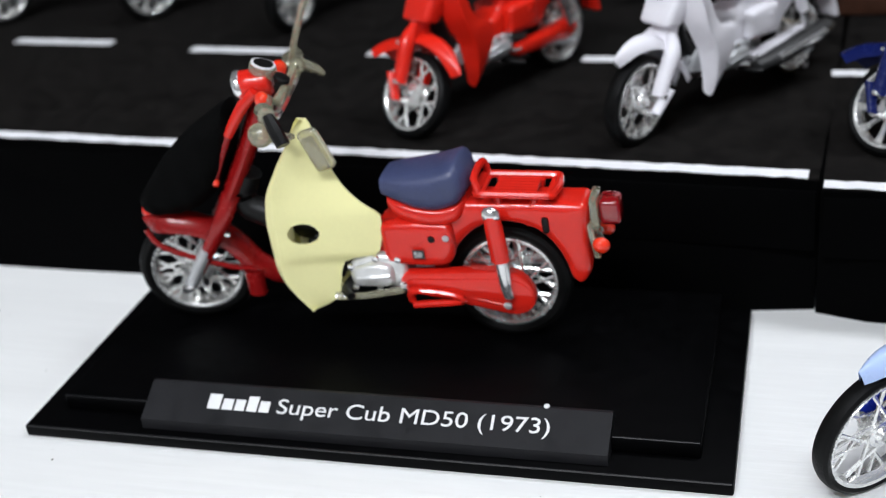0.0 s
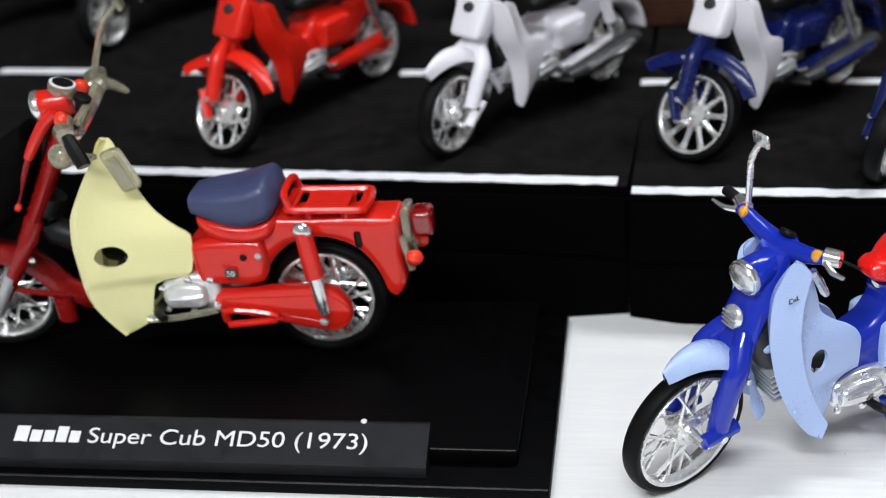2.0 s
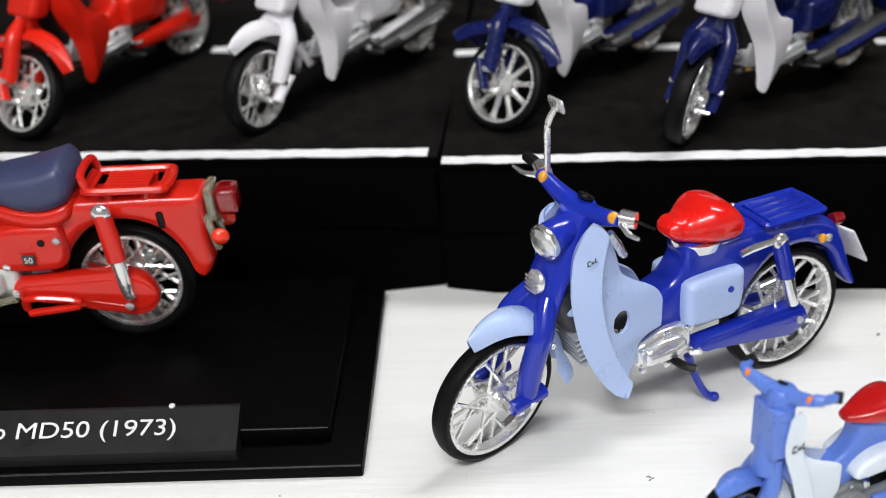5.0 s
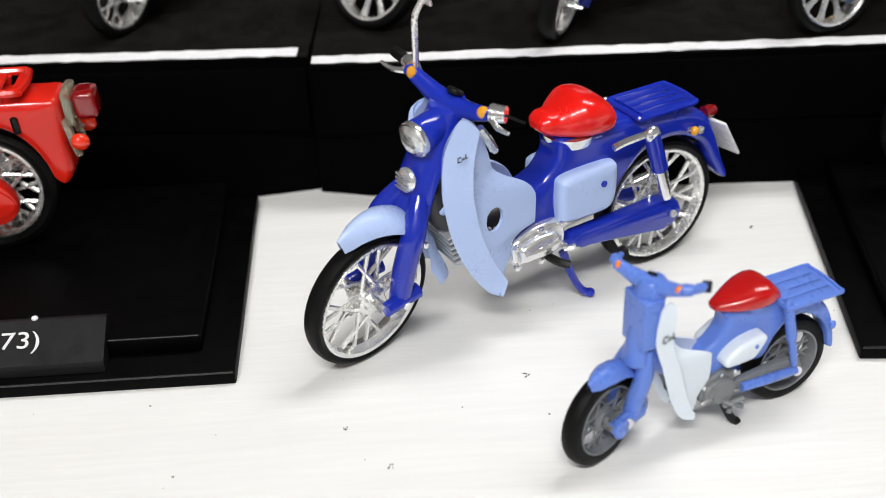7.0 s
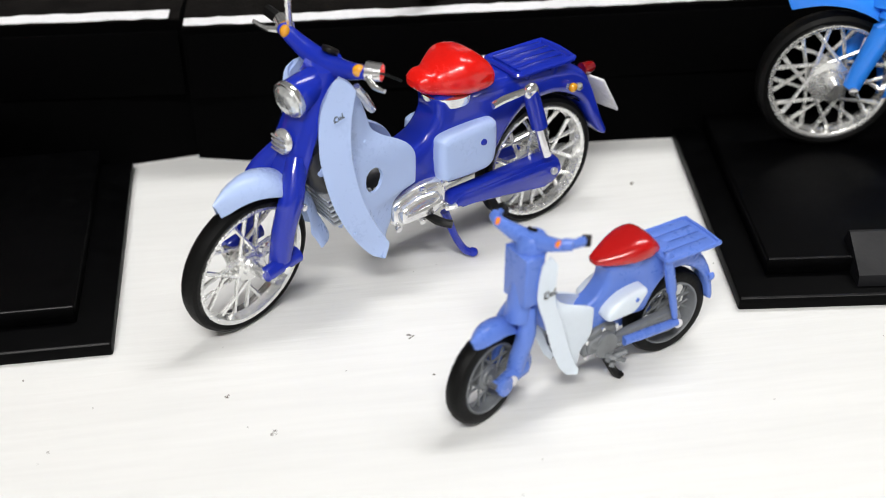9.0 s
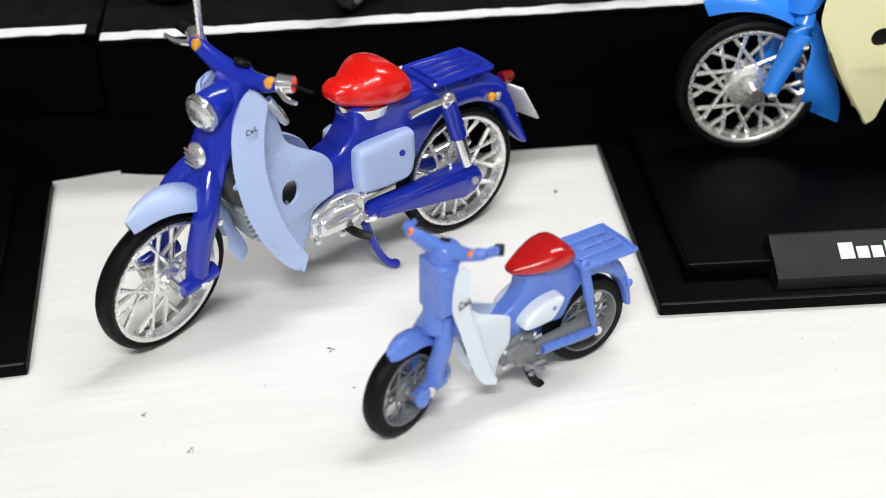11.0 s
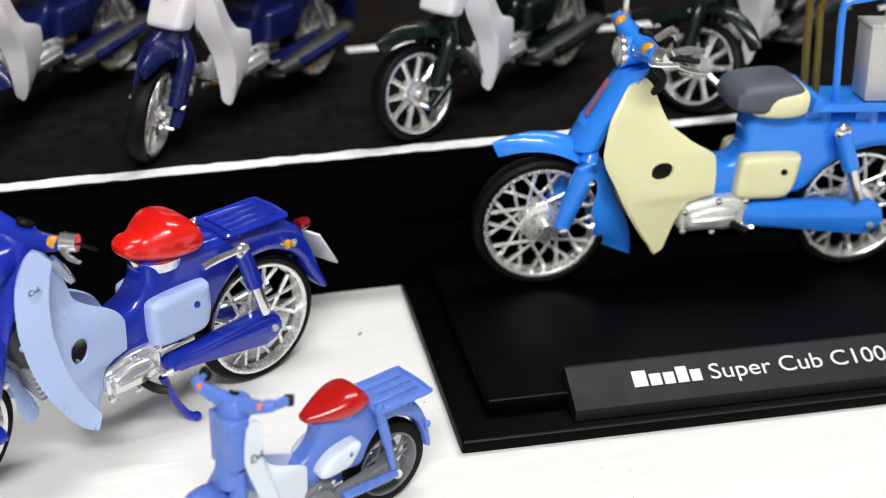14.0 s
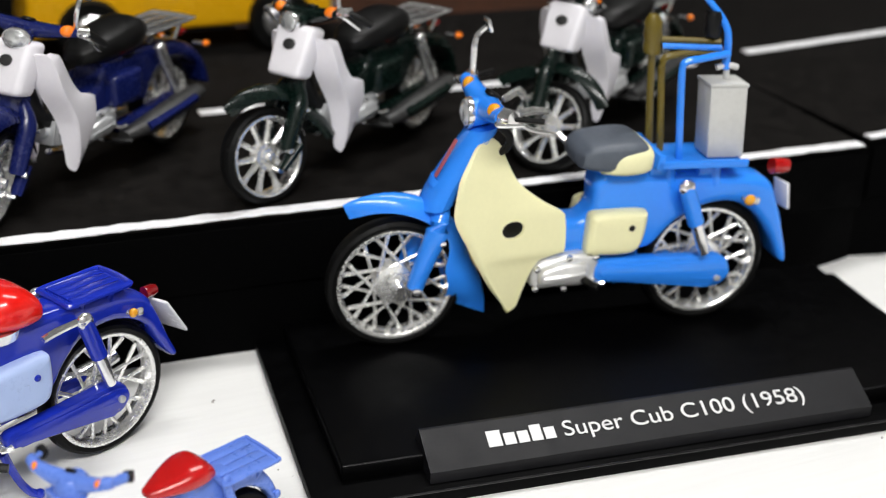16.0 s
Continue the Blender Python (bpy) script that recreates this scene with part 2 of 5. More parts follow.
def smooth_at(table, v):
    """An even curve through (v, value) pairs that does not overshoot."""
    if v <= table[0][0]:
        return table[0][1]
    if v >= table[-1][0]:
        return table[-1][1]
    k = len(table)
    d = [(table[i + 1][1] - table[i][1]) / (table[i + 1][0] - table[i][0]) for i in range(k - 1)]
    m = [d[0]] + [0 if d[i - 1] * d[i] <= 0 else 2 * d[i - 1] * d[i] / (d[i - 1] + d[i]) for i in range(1, k - 1)] + [d[-1]]
    for i in range(k - 1):
        if v <= table[i + 1][0]:
            h = table[i + 1][0] - table[i][0]
            t = (v - table[i][0]) / h
            return (2 * t ** 3 - 3 * t * t + 1) * table[i][1] + (t ** 3 - 2 * t * t + t) * h * m[i] + (3 * t * t - 2 * t ** 3) * table[i + 1][1] + (t ** 3 - t * t) * h * m[i + 1]


def puffed(profile, w, inset=0.035, round_=0.030, rows=4, crown=0.0):
    """A body with the side outline given, w to either side, whose edges are rounded as far as its thickness allows."""
    pts = [Vector((x, 0, z)) for x, z in profile]
    n = len(pts)
    area = sum(pts[i].x * pts[(i + 1) % n].z - pts[(i + 1) % n].x * pts[i].z for i in range(n))
    inward = []
    for i in range(n):
        t = (pts[(i + 1) % n] - pts[i - 1]).normalized()
        nr = Vector((-t.z, 0, t.x)) * (1 if area > 0 else -1)
        reach = 1.0
        for j in range(n):
            if min((i - j) % n, (j - i) % n) < 3:
                continue
            d = pts[j] - pts[i]
            along = d.dot(nr)
            if along > 0 and (d - nr * along).length < along * 0.6:
                reach = min(reach, along)
        inward.append(nr * min(inset, reach * 0.36))
    for _ in range(3):
        inward = [(inward[i - 1] + inward[i] * 2 + inward[(i + 1) % n]) / 4 for i in range(n)]
    bm = bmesh.new()
    rings = []
    for side in (-1, 1):
        ring_set = []
        for r in range(rows + 1):
            a = math.pi / 2 * r / rows
            ring_set.append([bm.verts.new((p + q * (1 - math.cos(a))) + Vector((0, side * (w - round_ + round_ * math.sin(a)), 0))) for p, q in zip(pts, inward)])
        rings.append(ring_set)
    if crown:
        for side, ring_set in zip((-1, 1), rings):
            last = [v.co.copy() for v in ring_set[-1]]
            mid = sum(last, Vector()) / n
            for f in (0.75, 0.5, 0.25):
                ring_set.append([bm.verts.new(mid + (p - mid) * f + Vector((0, side * crown * (1 - f * f), 0))) for p in last])
    order = rings[0][::-1] + rings[1]
    for a, b in zip(order, order[1:]):
        for i in range(n):
            bm.faces.new((a[i], a[(i + 1) % n], b[(i + 1) % n], b[i]))
    bm.faces.new(order[0])
    bm.faces.new(order[-1][::-1])
    return bm

# ---- the toy motorcycles; all sizes in wheelbases, the front axle at x = 0 ----


def road_wheel(place, name, at, r, rim, hw, metal, spokes, hubr, label, cast=False, off=0.0):
    """A wheel with its tyre, rim, hub and spokes."""
    x, z = at

    def put(nm, bm, mat, tag="", parent=None, bend=True):
        if off:
            bmesh.ops.translate(bm, verts=bm.verts[:], vec=(0, off, 0))
        return place(nm, bm, mat, tag, parent, bend)

    tyre_profile = [(rim - 0.006, -hw * 0.62), (rim + 0.003, -hw * 0.90), (rim + (r - rim) * 0.5, -hw), (r - (r - rim) * 0.16, -hw * 0.78), (r, -hw * 0.3), (r, hw * 0.3), (r - (r - rim) * 0.16, hw * 0.78), (rim + (r - rim) * 0.5, hw), (rim + 0.003, hw * 0.90), (rim - 0.006, hw * 0.62)]
    wheel = put(name, lathe(tyre_profile, (x, 0, z), 56), RUBBER, label, None, False)
    ring = [(rim - 0.012, -hw * 0.45), (rim - 0.011, -hw * 0.86), (rim - 0.006, -hw * 0.98), (rim + 0.001, -hw * 0.98), (rim + 0.003, -hw * 0.8), (rim + 0.003, hw * 0.8), (rim + 0.001, hw * 0.98), (rim - 0.006, hw * 0.98), (rim - 0.011, hw * 0.86), (rim - 0.012, hw * 0.45), (rim - 0.017, 0)]
    put("rim", lathe(ring, (x, 0, z), 56), metal, "", wheel, False)
    hub = [(0.006, -0.052), (0.014, -0.052), (0.016, -0.034), (hubr * 0.62, -0.034), (hubr * 0.70, -0.026), (hubr, -0.024), (hubr, -0.016), (hubr * 0.8, -0.010), (hubr * 0.8, 0.012), (hubr, 0.018), (hubr, 0.026), (0.014, 0.034), (0.006, 0.05)]
    put("hub", lathe(hub, (x, 0, z), 28), metal, "", wheel, False)
    first = None
    for i in range(spokes):
        a = 2 * math.pi * i / spokes
        lean = radians(0 if cast else (62 if i % 2 else -62))
        side = (0 if cast else (0.014 if i % 4 < 2 else -0.014))
        if cast:
            b = tube([(hubr * 0.8, 0, 0), ((hubr + rim) / 2, 0, 0), (rim - 0.016, 0, 0)], [0.014, 0.011, 0.017], 6, 2)
        else:
            p0 = Vector((hubr * 0.92 * math.cos(lean), side, hubr * 0.92 * math.sin(lean)))
            b = tube([p0, p0.lerp(Vector((rim - 0.018, side * 0.3, 0)), 0.5), (rim - 0.018, side * 0.3, 0)], [0.0075, 0.0062, 0.0078], 6, 2)
        bmesh.ops.rotate(b, verts=b.verts[:], cent=(0, 0, 0), matrix=Matrix.Rotation(a, 3, "Y"))
        bmesh.ops.translate(b, verts=b.verts[:], vec=(x, 0, z))
        put("spoke", b, metal, "", wheel, False)
    return wheel


def fender_shell(centre, R, a0, a1, hw, rise=0.05, thick=0.008, n=22, m=10, tip=0.35, flare=0.0, skirt=0.0, radii=None, taper=0.24, foot=0.0):
    """A mudguard: an arched strip about the wheel from angle a0 to a1 (degrees from straight back, upwards)."""
    x, z = centre
    bm = bmesh.new()
    layers = []
    for off in (0.0, -thick):
        grid = []
        for i in range(n + 1):
            f = i / n
            a = radians(a0 + (a1 - a0) * f)
            edge = min(1.0 + foot * max(0.0, 0.14 - f) / 0.14, 9.0 if foot else (f / 0.16) ** 0.5, ((1 - f) / taper) ** (0.5 if taper < 0.3 else 0.7) + tip * 0.4)
            w = hw * edge
            r0 = R + flare * max(0, 0.25 - f) * 4 * 0.05
            if radii:
                r0 = smooth_at(radii, f)
            row = []
            for j in range(m + 1):
                t = -1 + 2 * j / m
                rr = r0 + off + rise * (1 + skirt * max(0, 0.4 - f) / 0.4) * (math.sqrt(max(0, 1 - 0.82 * t * t)) - 1)
                row.append(bm.verts.new((x + rr * math.cos(a), t * w, z + rr * math.sin(a))))
            grid.append(row)
        layers.append(grid)
    top, low = layers
    for i in range(n):
        for j in range(m):
            bm.faces.new((top[i][j], top[i][j + 1], top[i + 1][j + 1], top[i + 1][j]))
            bm.faces.new((low[i][j], low[i + 1][j], low[i + 1][j + 1], low[i][j + 1]))
        for j in (0, m):
            bm.faces.new((top[i][j], top[i + 1][j], low[i + 1][j], low[i][j]))
    for i in (0, n):
        for j in range(m):
            bm.faces.new((top[i][j], top[i][j + 1], low[i][j + 1], low[i][j]))
    return bm


def shield_wing(side, front, back, yf, yb, hole=None, thick=0.010, inner=-0.035, lip=0.16, n=44, m=24, bulge=0.012, far=1.0, top=1.0, rim=0.0):
    """One wing of a leg shield. front, back: tables of height and x; yf, yb: height and reach sideways; hole: x, z, half sizes."""
    bm = bmesh.new()
    rim0 = rim
    lo, hi = max(front[0][0], back[0][0]), min(front[-1][0], back[-1][0])
    hi = lo + (hi - lo) * top
    cols = [-1.0, -0.5, 0.0] + [lip * 0.5, lip] + [lip + (1 - lip) * (j / m) for j in range(1, m + 1)]
    grid = []
    for i in range(n + 1):
        f = i / n
        z = lo + (hi - lo) * f
        rim = rim0 * min(1.0, (1 - f) / 0.15)
        ends = min(1.0, (f / 0.03 + (0.85 if rim0 else 0.55)), ((1 - f) / 0.05 + 0.45))
        xf, xb = smooth_at(front, z), smooth_at(back, z)
        ya, yz = smooth_at(yf, z) * far, smooth_at(yb, z) * far
        mid = (xf + xb) / 2
        xf, xb = mid + (xf - mid) * ends, mid + (xb - mid) * ends
        row = []
        here = min(0.90, 0.078 / max(0.03, xb - xf)) if rim0 else lip
        for c0 in cols:
            c = c0 if c0 < 0 else c0 * here / lip if c0 <= lip else here + (1 - here) * (c0 - lip) / (1 - lip)
            if c < 0:
                fold = min(1.0, (1 - f) / 0.3, f / 0.12 + 0.15)
                x, y = xf + (0.02 + 0.02 * -c) * -c * fold, ya + 0.6 * bulge + rim + (inner - ya - rim) * (-c) ** 1.3 * fold
            else:
                x = xf + (xb - xf) * c
                k = max(0, (c - here) / (1 - here))
                if c0 <= lip:
                    y = ya + (0.6 * bulge + rim) * (1 - c / here) - bulge * math.sin(math.pi * 0.5 * c / here)
                else:
                    step = min(1.0, k / 0.10)
                    y = ya + (yz - ya) * k - bulge * max(0, 1 - k / 0.45) ** 2 + 0.45 * rim * step * step * (3 - 2 * step)
            row.append(bm.verts.new((x, y * side, z)))
        grid.append(row)
    for i in range(n):
        for j in range(len(cols) - 1):
            bm.faces.new((grid[i][j], grid[i][j + 1], grid[i + 1][j + 1], grid[i + 1][j]))
    if hole:
        hx, hz, hw, hh = hole
        gone = []
        for f in bm.faces:
            c = f.calc_center_median()
            if ((c.x - hx) / hw) ** 2 + ((c.z - hz) / hh) ** 2 < 1:
                if c.y * side < inner - 0.02:
                    gone.append(f)
        bmesh.ops.delete(bm, geom=gone, context="FACES")
        for v in bm.verts:
            if any(e.is_boundary for e in v.link_edges):
                d = math.hypot((v.co.x - hx) / hw, (v.co.z - hz) / hh)
                if 0.5 < d < 1.6 and v.co.y * side < inner - 0.02 and lo + 0.03 < v.co.z < hi - 0.03:
                    v.co.x, v.co.z = hx + (v.co.x - hx) / d, hz + (v.co.z - hz) / d
    loose = [v for v in bm.verts if not v.link_faces]
    bmesh.ops.delete(bm, geom=loose, context="VERTS")
    bmesh.ops.recalc_face_normals(bm, faces=bm.faces[:])
    bmesh.ops.solidify(bm, geom=bm.faces[:], thickness=thick)
    return bm


def road_wing(side):
    """A modern leg shield's wing: a tapering front panel, folded back along its outer edge."""
    bm = bmesh.new()
    xf = [(0.16, 0.300), (0.40, 0.270), (0.62, 0.190), (0.79, 0.150)]
    xb = [(0.16, 0.340), (0.30, 0.385), (0.42, 0.420), (0.52, 0.412), (0.56, 0.335), (0.66, 0.280), (0.79, 0.245)]
    yo = [(0.16, 0.106), (0.30, 0.132), (0.48, 0.148), (0.66, 0.150), (0.79, 0.136)]
    yi = [(0.16, 0.084), (0.34, 0.078), (0.55, 0.064), (0.79, 0.052)]
    grid = []
    n = 30
    for i in range(n + 1):
        f = i / n
        z = 0.16 + 0.63 * f
        tip = min(1.0, (f / 0.05) ** 0.5 * 0.75 + 0.25, ((1 - f) / 0.04) ** 0.5 * 0.5 + 0.5)
        a, b = Vector((smooth_at(xf, z), smooth_at(yi, z), z)), Vector((smooth_at(xf, z) + 0.035, smooth_at(yo, z), z))
        c = Vector((smooth_at(xb, z), smooth_at(yo, z) * 0.90, z))
        mid = b.lerp(a, 0.3)
        row = [a.lerp(b, t) for t in (0.0, 0.25, 0.5, 0.75, 0.93)] + [b.lerp(c, 0.03)] + [b.lerp(c, t) for t in (0.15, 0.4, 0.7, 1.0)]
        grid.append([bm.verts.new((mid.x + (p.x - mid.x) * tip, side * (mid.y + (p.y - mid.y) * tip), p.z)) for p in row])
    for r0, r1 in zip(grid, grid[1:]):
        for j in range(len(r0) - 1):
            bm.faces.new((r0[j], r0[j + 1], r1[j + 1], r1[j]))
    bmesh.ops.recalc_face_normals(bm, faces=bm.faces[:])
    bmesh.ops.solidify(bm, geom=bm.faces[:], thickness=0.012)
    return bm


def saddle(stations, n=28, power=2.6):
    """A seat: stations of x, half width, bottom and top."""
    xs = spline([(s[0], s[1], 0) for s in stations], 5)
    zs = spline([(s[2], s[3], 0) for s in stations], 5)
    rings = []
    last = len(xs) - 1
    for i, (a, b) in enumerate(zip(xs, zs)):
        rings.append(oval(a.x, 0, (b.x + b.y) / 2, max(0.004, a.y), max(0.004, (b.y - b.x) / 2), n, power))
    first, end = rings[0], rings[last]
    c0, c1 = sum(first, Vector()) / n, sum(end, Vector()) / n
    rings = [[c0 + (p - c0) * 0.5 + Vector((-0.010, 0, 0)) for p in first]] + rings + [[c1 + (p - c1) * 0.6 + Vector((0.012, 0, 0)) for p in end]]
    return loft(rings)


def slotted_rack(x0, x1, hw, z, rod, bars=4, slope=0.0):
    """A carrier of a bent rod with lengthwise bars and two cross plates."""
    bm = tube([(x0, -hw * 0.8, z), (x0 + 0.012, -hw, z), ((x0 + x1) / 2, -hw, z + slope / 2), (x1 - 0.012, -hw, z + slope), (x1, -hw * 0.8, z + slope), (x1 + 0.006, 0, z + slope), (x1, hw * 0.8, z + slope), (x1 - 0.012, hw, z + slope), ((x0 + x1) / 2, hw, z + slope / 2), (x0 + 0.012, hw, z), (x0, hw * 0.8, z), (x0, 0, z), (x0, -hw * 0.8, z)], rod, 8, 4)
    return bm


FRONT_C = dict(front=[(0.168, 0.318), (0.246, 0.290), (0.329, 0.255), (0.479, 0.202), (0.646, 0.163), (0.735, 0.174), (0.780, 0.192), (0.800, 0.208)],
               back=[(0.168, 0.362), (0.21, 0.365), (0.288, 0.385), (0.354, 0.426), (0.385, 0.470), (0.402, 0.480), (0.506, 0.474), (0.545, 0.445), (0.568, 0.415), (0.60, 0.360), (0.64, 0.334), (0.70, 0.314), (0.765, 0.290), (0.800, 0.256)],
               yf=[(0.168, -0.114), (0.33, -0.122), (0.479, -0.128), (0.646, -0.126), (0.74, -0.116), (0.80, -0.104)], yb=[(0.168, -0.110), (0.35, -0.114), (0.55, -0.116), (0.66, -0.112), (0.80, -0.094)], lip=0.34, bulge=0.003, rim=0.030)

PLAIN = dict(
    r=0.230, rr=0.222, rim=0.172, rrim=0.168, hw=0.030, hub=0.045, spokes=20, cast=False, fit=(1.0, 0.0, 0.0, 0.0, 1.0, 0.0), wheel=SPOKECHROME,
    fender=(0.272, -26, 112, 0.064), flare=1.5, fender_centre=(0.0, 0.232), leg_r=[0.018, 0.040, 0.036, 0.028], shield=FRONT_C, hole=(0.314, 0.490, 0.034, 0.038),
    head=[(0.235, 0.86), (0.185, 0.76), (0.135, 0.62), (0.105, 0.53)], leg=[(0.085, 0.58), (0.065, 0.46), (0.045, 0.34), (0.020, 0.235)],
    lamp=((0.235, 0.770), (0.108, 0.738), 0.053), bar_z=0.845, bar_x=0.245, bar_up=0.030, grip=(0.32, 0.26, 0.835),
    seat=[(0.492, 0.040, 0.640, 0.686), (0.520, 0.050, 0.634, 0.698), (0.560, 0.060, 0.632, 0.706), (0.602, 0.088, 0.632, 0.728), (0.650, 0.108, 0.632, 0.740), (0.695, 0.108, 0.634, 0.730), (0.724, 0.096, 0.640, 0.706)],
    body=[(0.42, 0.37), (0.44, 0.465), (0.49, 0.495), (0.535, 0.545), (0.540, 0.60), (0.530, 0.620), (0.62, 0.628), (0.78, 0.625), (0.97, 0.60), (1.10, 0.545), (1.185, 0.455), (1.228, 0.355), (1.242, 0.285), (1.215, 0.283), (1.180, 0.375), (1.117, 0.445), (1.015, 0.492), (0.926, 0.485), (0.855, 0.425), (0.805, 0.345), (0.70, 0.345), (0.60, 0.345), (0.50, 0.335)],
    body_w=0.056, rack=(0.765, 1.02, 0.105, 0.652, 0.0), cover=(0.642, 0.468, 0.092, 0.082), shock=((0.85, 0.61), (0.965, 0.29)),
    chain=((0.63, 0.258, 0.036), (0.965, 0.262, 0.058)), engine=(0.478, 0.315, 0.105, 0.072), tail=(1.13, 0.585), tail_s=0.6, plate=(1.232, 0.490, 1.270, 0.388), plate_yaw=12)


def toy_motorcycle(label, m, k, group="", **over):
    """A toy underbone motorcycle on its wheels, front towards -x. k: the wheelbase in metres."""
    c = dict(PLAIN, **over)
    root = tagged(new("toy_motorcycle"), label, "toy motorcycle", group)
    root.matrix_world = m

    def warp(x, z):
        """The upper body's proportions: a slope and a stretch in the side plane, which fade out at the ground."""
        a, b, o, d, e, f = c["fit"]
        w = min(1.0, max(0.0, z) / 0.25)
        return a * x + b * z + o * w, w * (d * x + f) + e * z

    steer, shift = [0.0], [c.get("shift", (0, 0))]

    def put(name, bm, mat, tag="", parent=None, bend=True):
        if bend and c.get("stem_true"):
            for v in bm.verts:
                v.co.x, v.co.z = warp(v.co.x, v.co.z)
        if steer[0]:
            at, axis = c.get("stem", ((0.10, 0, 0), (0, 0, 1)))
            bmesh.ops.rotate(bm, verts=bm.verts[:], cent=at, matrix=Matrix.Rotation(steer[0], 3, Vector(axis).normalized()))
            bmesh.ops.translate(bm, verts=bm.verts[:], vec=(*shift[0], 0))
        for v in bm.verts:
            x, z = warp(v.co.x, v.co.z) if bend and not c.get("stem_true") else (v.co.x, v.co.z)
            v.co = Vector((x * k, v.co.y * k, z * k))
        return part(name, bm, mat, parent or root, tag)

    main, shield, fend, seatm, coverm, lampm = c["main"], c["shieldm"], c["fenderm"], c["seatm"], c["coverm"], c.get("lampm", c["main"])
    metal = c["wheel"]
    r, rr = c["r"], c["rr"]
    steer[0] = c.get("steer", 0.0)
    road_wheel(put, "front_wheel", (c.get("fx", 0.0), r), r, c["rim"], c["hw"], metal, c["spokes"], c["hub"], "black rubber tyre on a plated wheel", c["cast"], c.get("wheel_y", 0.0))
    # front mudguard, fork, steering head
    R, a0, a1, fw = c["fender"]
    put("front_fender", fender_shell(c["fender_centre"], R, a0, a1, fw, rise=0.075, skirt=c.get("skirt", 0.8), flare=c.get("flare", 1.0), radii=c.get("fender_r"), taper=c.get("taper", 0.24), foot=c.get("foot", 0.0)), fend, "", None, not c.get("fender_true"))
    shift[0] = (0, 0)
    pts = spline([(x, 0, z) for x, z in c["head"]], 4)
    rings = []
    for i, p in enumerate(pts):
        f = i / (len(pts) - 1)
        rings.append(oval(p.x, 0, p.z, 0, 0, 16))
        for q in range(16):
            a = 2 * math.pi * q / 16
            rings[-1][q] = Vector((p.x + 0.040 * c.get("head_w", 1.0) * math.cos(a), (0.050 + 0.018 * f) * c.get("head_w", 1.0) * math.sin(a), p.z + 0.014 * math.cos(a)))
    put("steering_head", loft(rings), c.get("headm", main))
    shift[0] = c.get("shift", (0, 0))
    back = Matrix.Rotation(-steer[0], 3, "Z") @ Vector((-shift[0][0], -shift[0][1], 0))
    for s in (-1, 1):
        leg = c["leg"]
        b = tube([(x + back.x * u, s * (0.034 + 0.034 * min(1, i)) + back.y * u, z) for i, ((x, z), u) in enumerate(zip(leg, (1.0, 0.6, 0.2, 0.0)))], c.get("leg_r", [0.036, 0.036, 0.032, 0.026]), 10, 4)
        put("fork_leg", b, c.get("legm", main))
        put("axle_nut", disc(0.013, 0.02, (leg[-1][0], s * 0.094, leg[-1][1]), (0, s, 0), 0.003, 12), CHROME)
        put("axle_end", tube([(c.get("fx", 0.0), s * 0.03, r), (c.get("fx", 0.0), s * 0.082, r)], [0.019, 0.015], 10), CHROME)
        put("fork_bolt", disc(0.010, 0.012, (leg[1][0] + 0.012, s * 0.103, leg[1][1] - 0.03), (0, s, 0), 0.003, 10), CHROME)
    if c.get("link"):
        for s in (-1, 1):
            put("front_link", tube([(leg[-1][0] + 0.055, s * 0.078, leg[-1][1] + 0.015), (0.0, s * 0.080, r)], c.get("link_r", [0.026, 0.022]), 10), c.get("legm", main))
    shift[0] = (0, 0)
    # headlamp
    (bx, bz), (fx, fz), lr = c["lamp"]
    way = (Vector((fx, 0, fz)) - Vector((bx, 0, bz))).normalized()
    length = (Vector((fx, 0, fz)) - Vector((bx, 0, bz))).length
    if length > 0.02:
        lamp = put("headlight", disc(lr * 0.92, length, ((bx + fx) / 2, 0, (bz + fz) / 2), way, 0.006, 24, lr), lampm)
        at = Vector((fx, 0, fz))
        ring = put("lamp_rim", disc(lr * 1.06, 0.02, at, way, 0.005, 28), CHROME, "chrome ring", lamp)
        put("lens", dome(lr * 0.93, at + way * 0.008, way, 0.38), GLASSY, "clear lens", lamp)
    if c.get("horn"):
        hx, hz = c["horn"]
        horn = put("horn", dome(0.036, (hx, 0, hz), (-0.95, 0, 0.2), 0.42), ENGINE, "chrome horn grille")
        for q in range(4):
            put("slat", tube([(hx - 0.017, -0.024, hz - 0.021 + 0.014 * q), (hx - 0.0205, 0, hz - 0.021 + 0.014 * q), (hx - 0.017, 0.024, hz - 0.021 + 0.014 * q)], 0.0030, 6, 3), CHROME, "", horn)
    # handlebar
    if steer[0]:
        steer[0] += c.get("bar_steer", 0.0)
    bz0, bx0, up = c["bar_z"], c["bar_x"], c["bar_up"]
    gx, gy, gz = c["grip"]
    half = c.get("half", 0.185)
    if c.get("covered", True):
        rings = []
        for q in range(15):
            t = -1 + q / 7
            y = t * half
            z = bz0 + up * (abs(t) ** 1.5)
            rad = (0.040 - 0.017 * abs(t)) * c.get("bar_r", 1.0)
            rings.append([Vector((bx0 - 0.01 * abs(t) + rad * 1.1 * math.cos(a), y, z + rad * math.sin(a))) for a in (2 * math.pi * j / 14 for j in range(14))])
        bar = put("handlebar", loft(rings), c.get("barm", main))
    else:
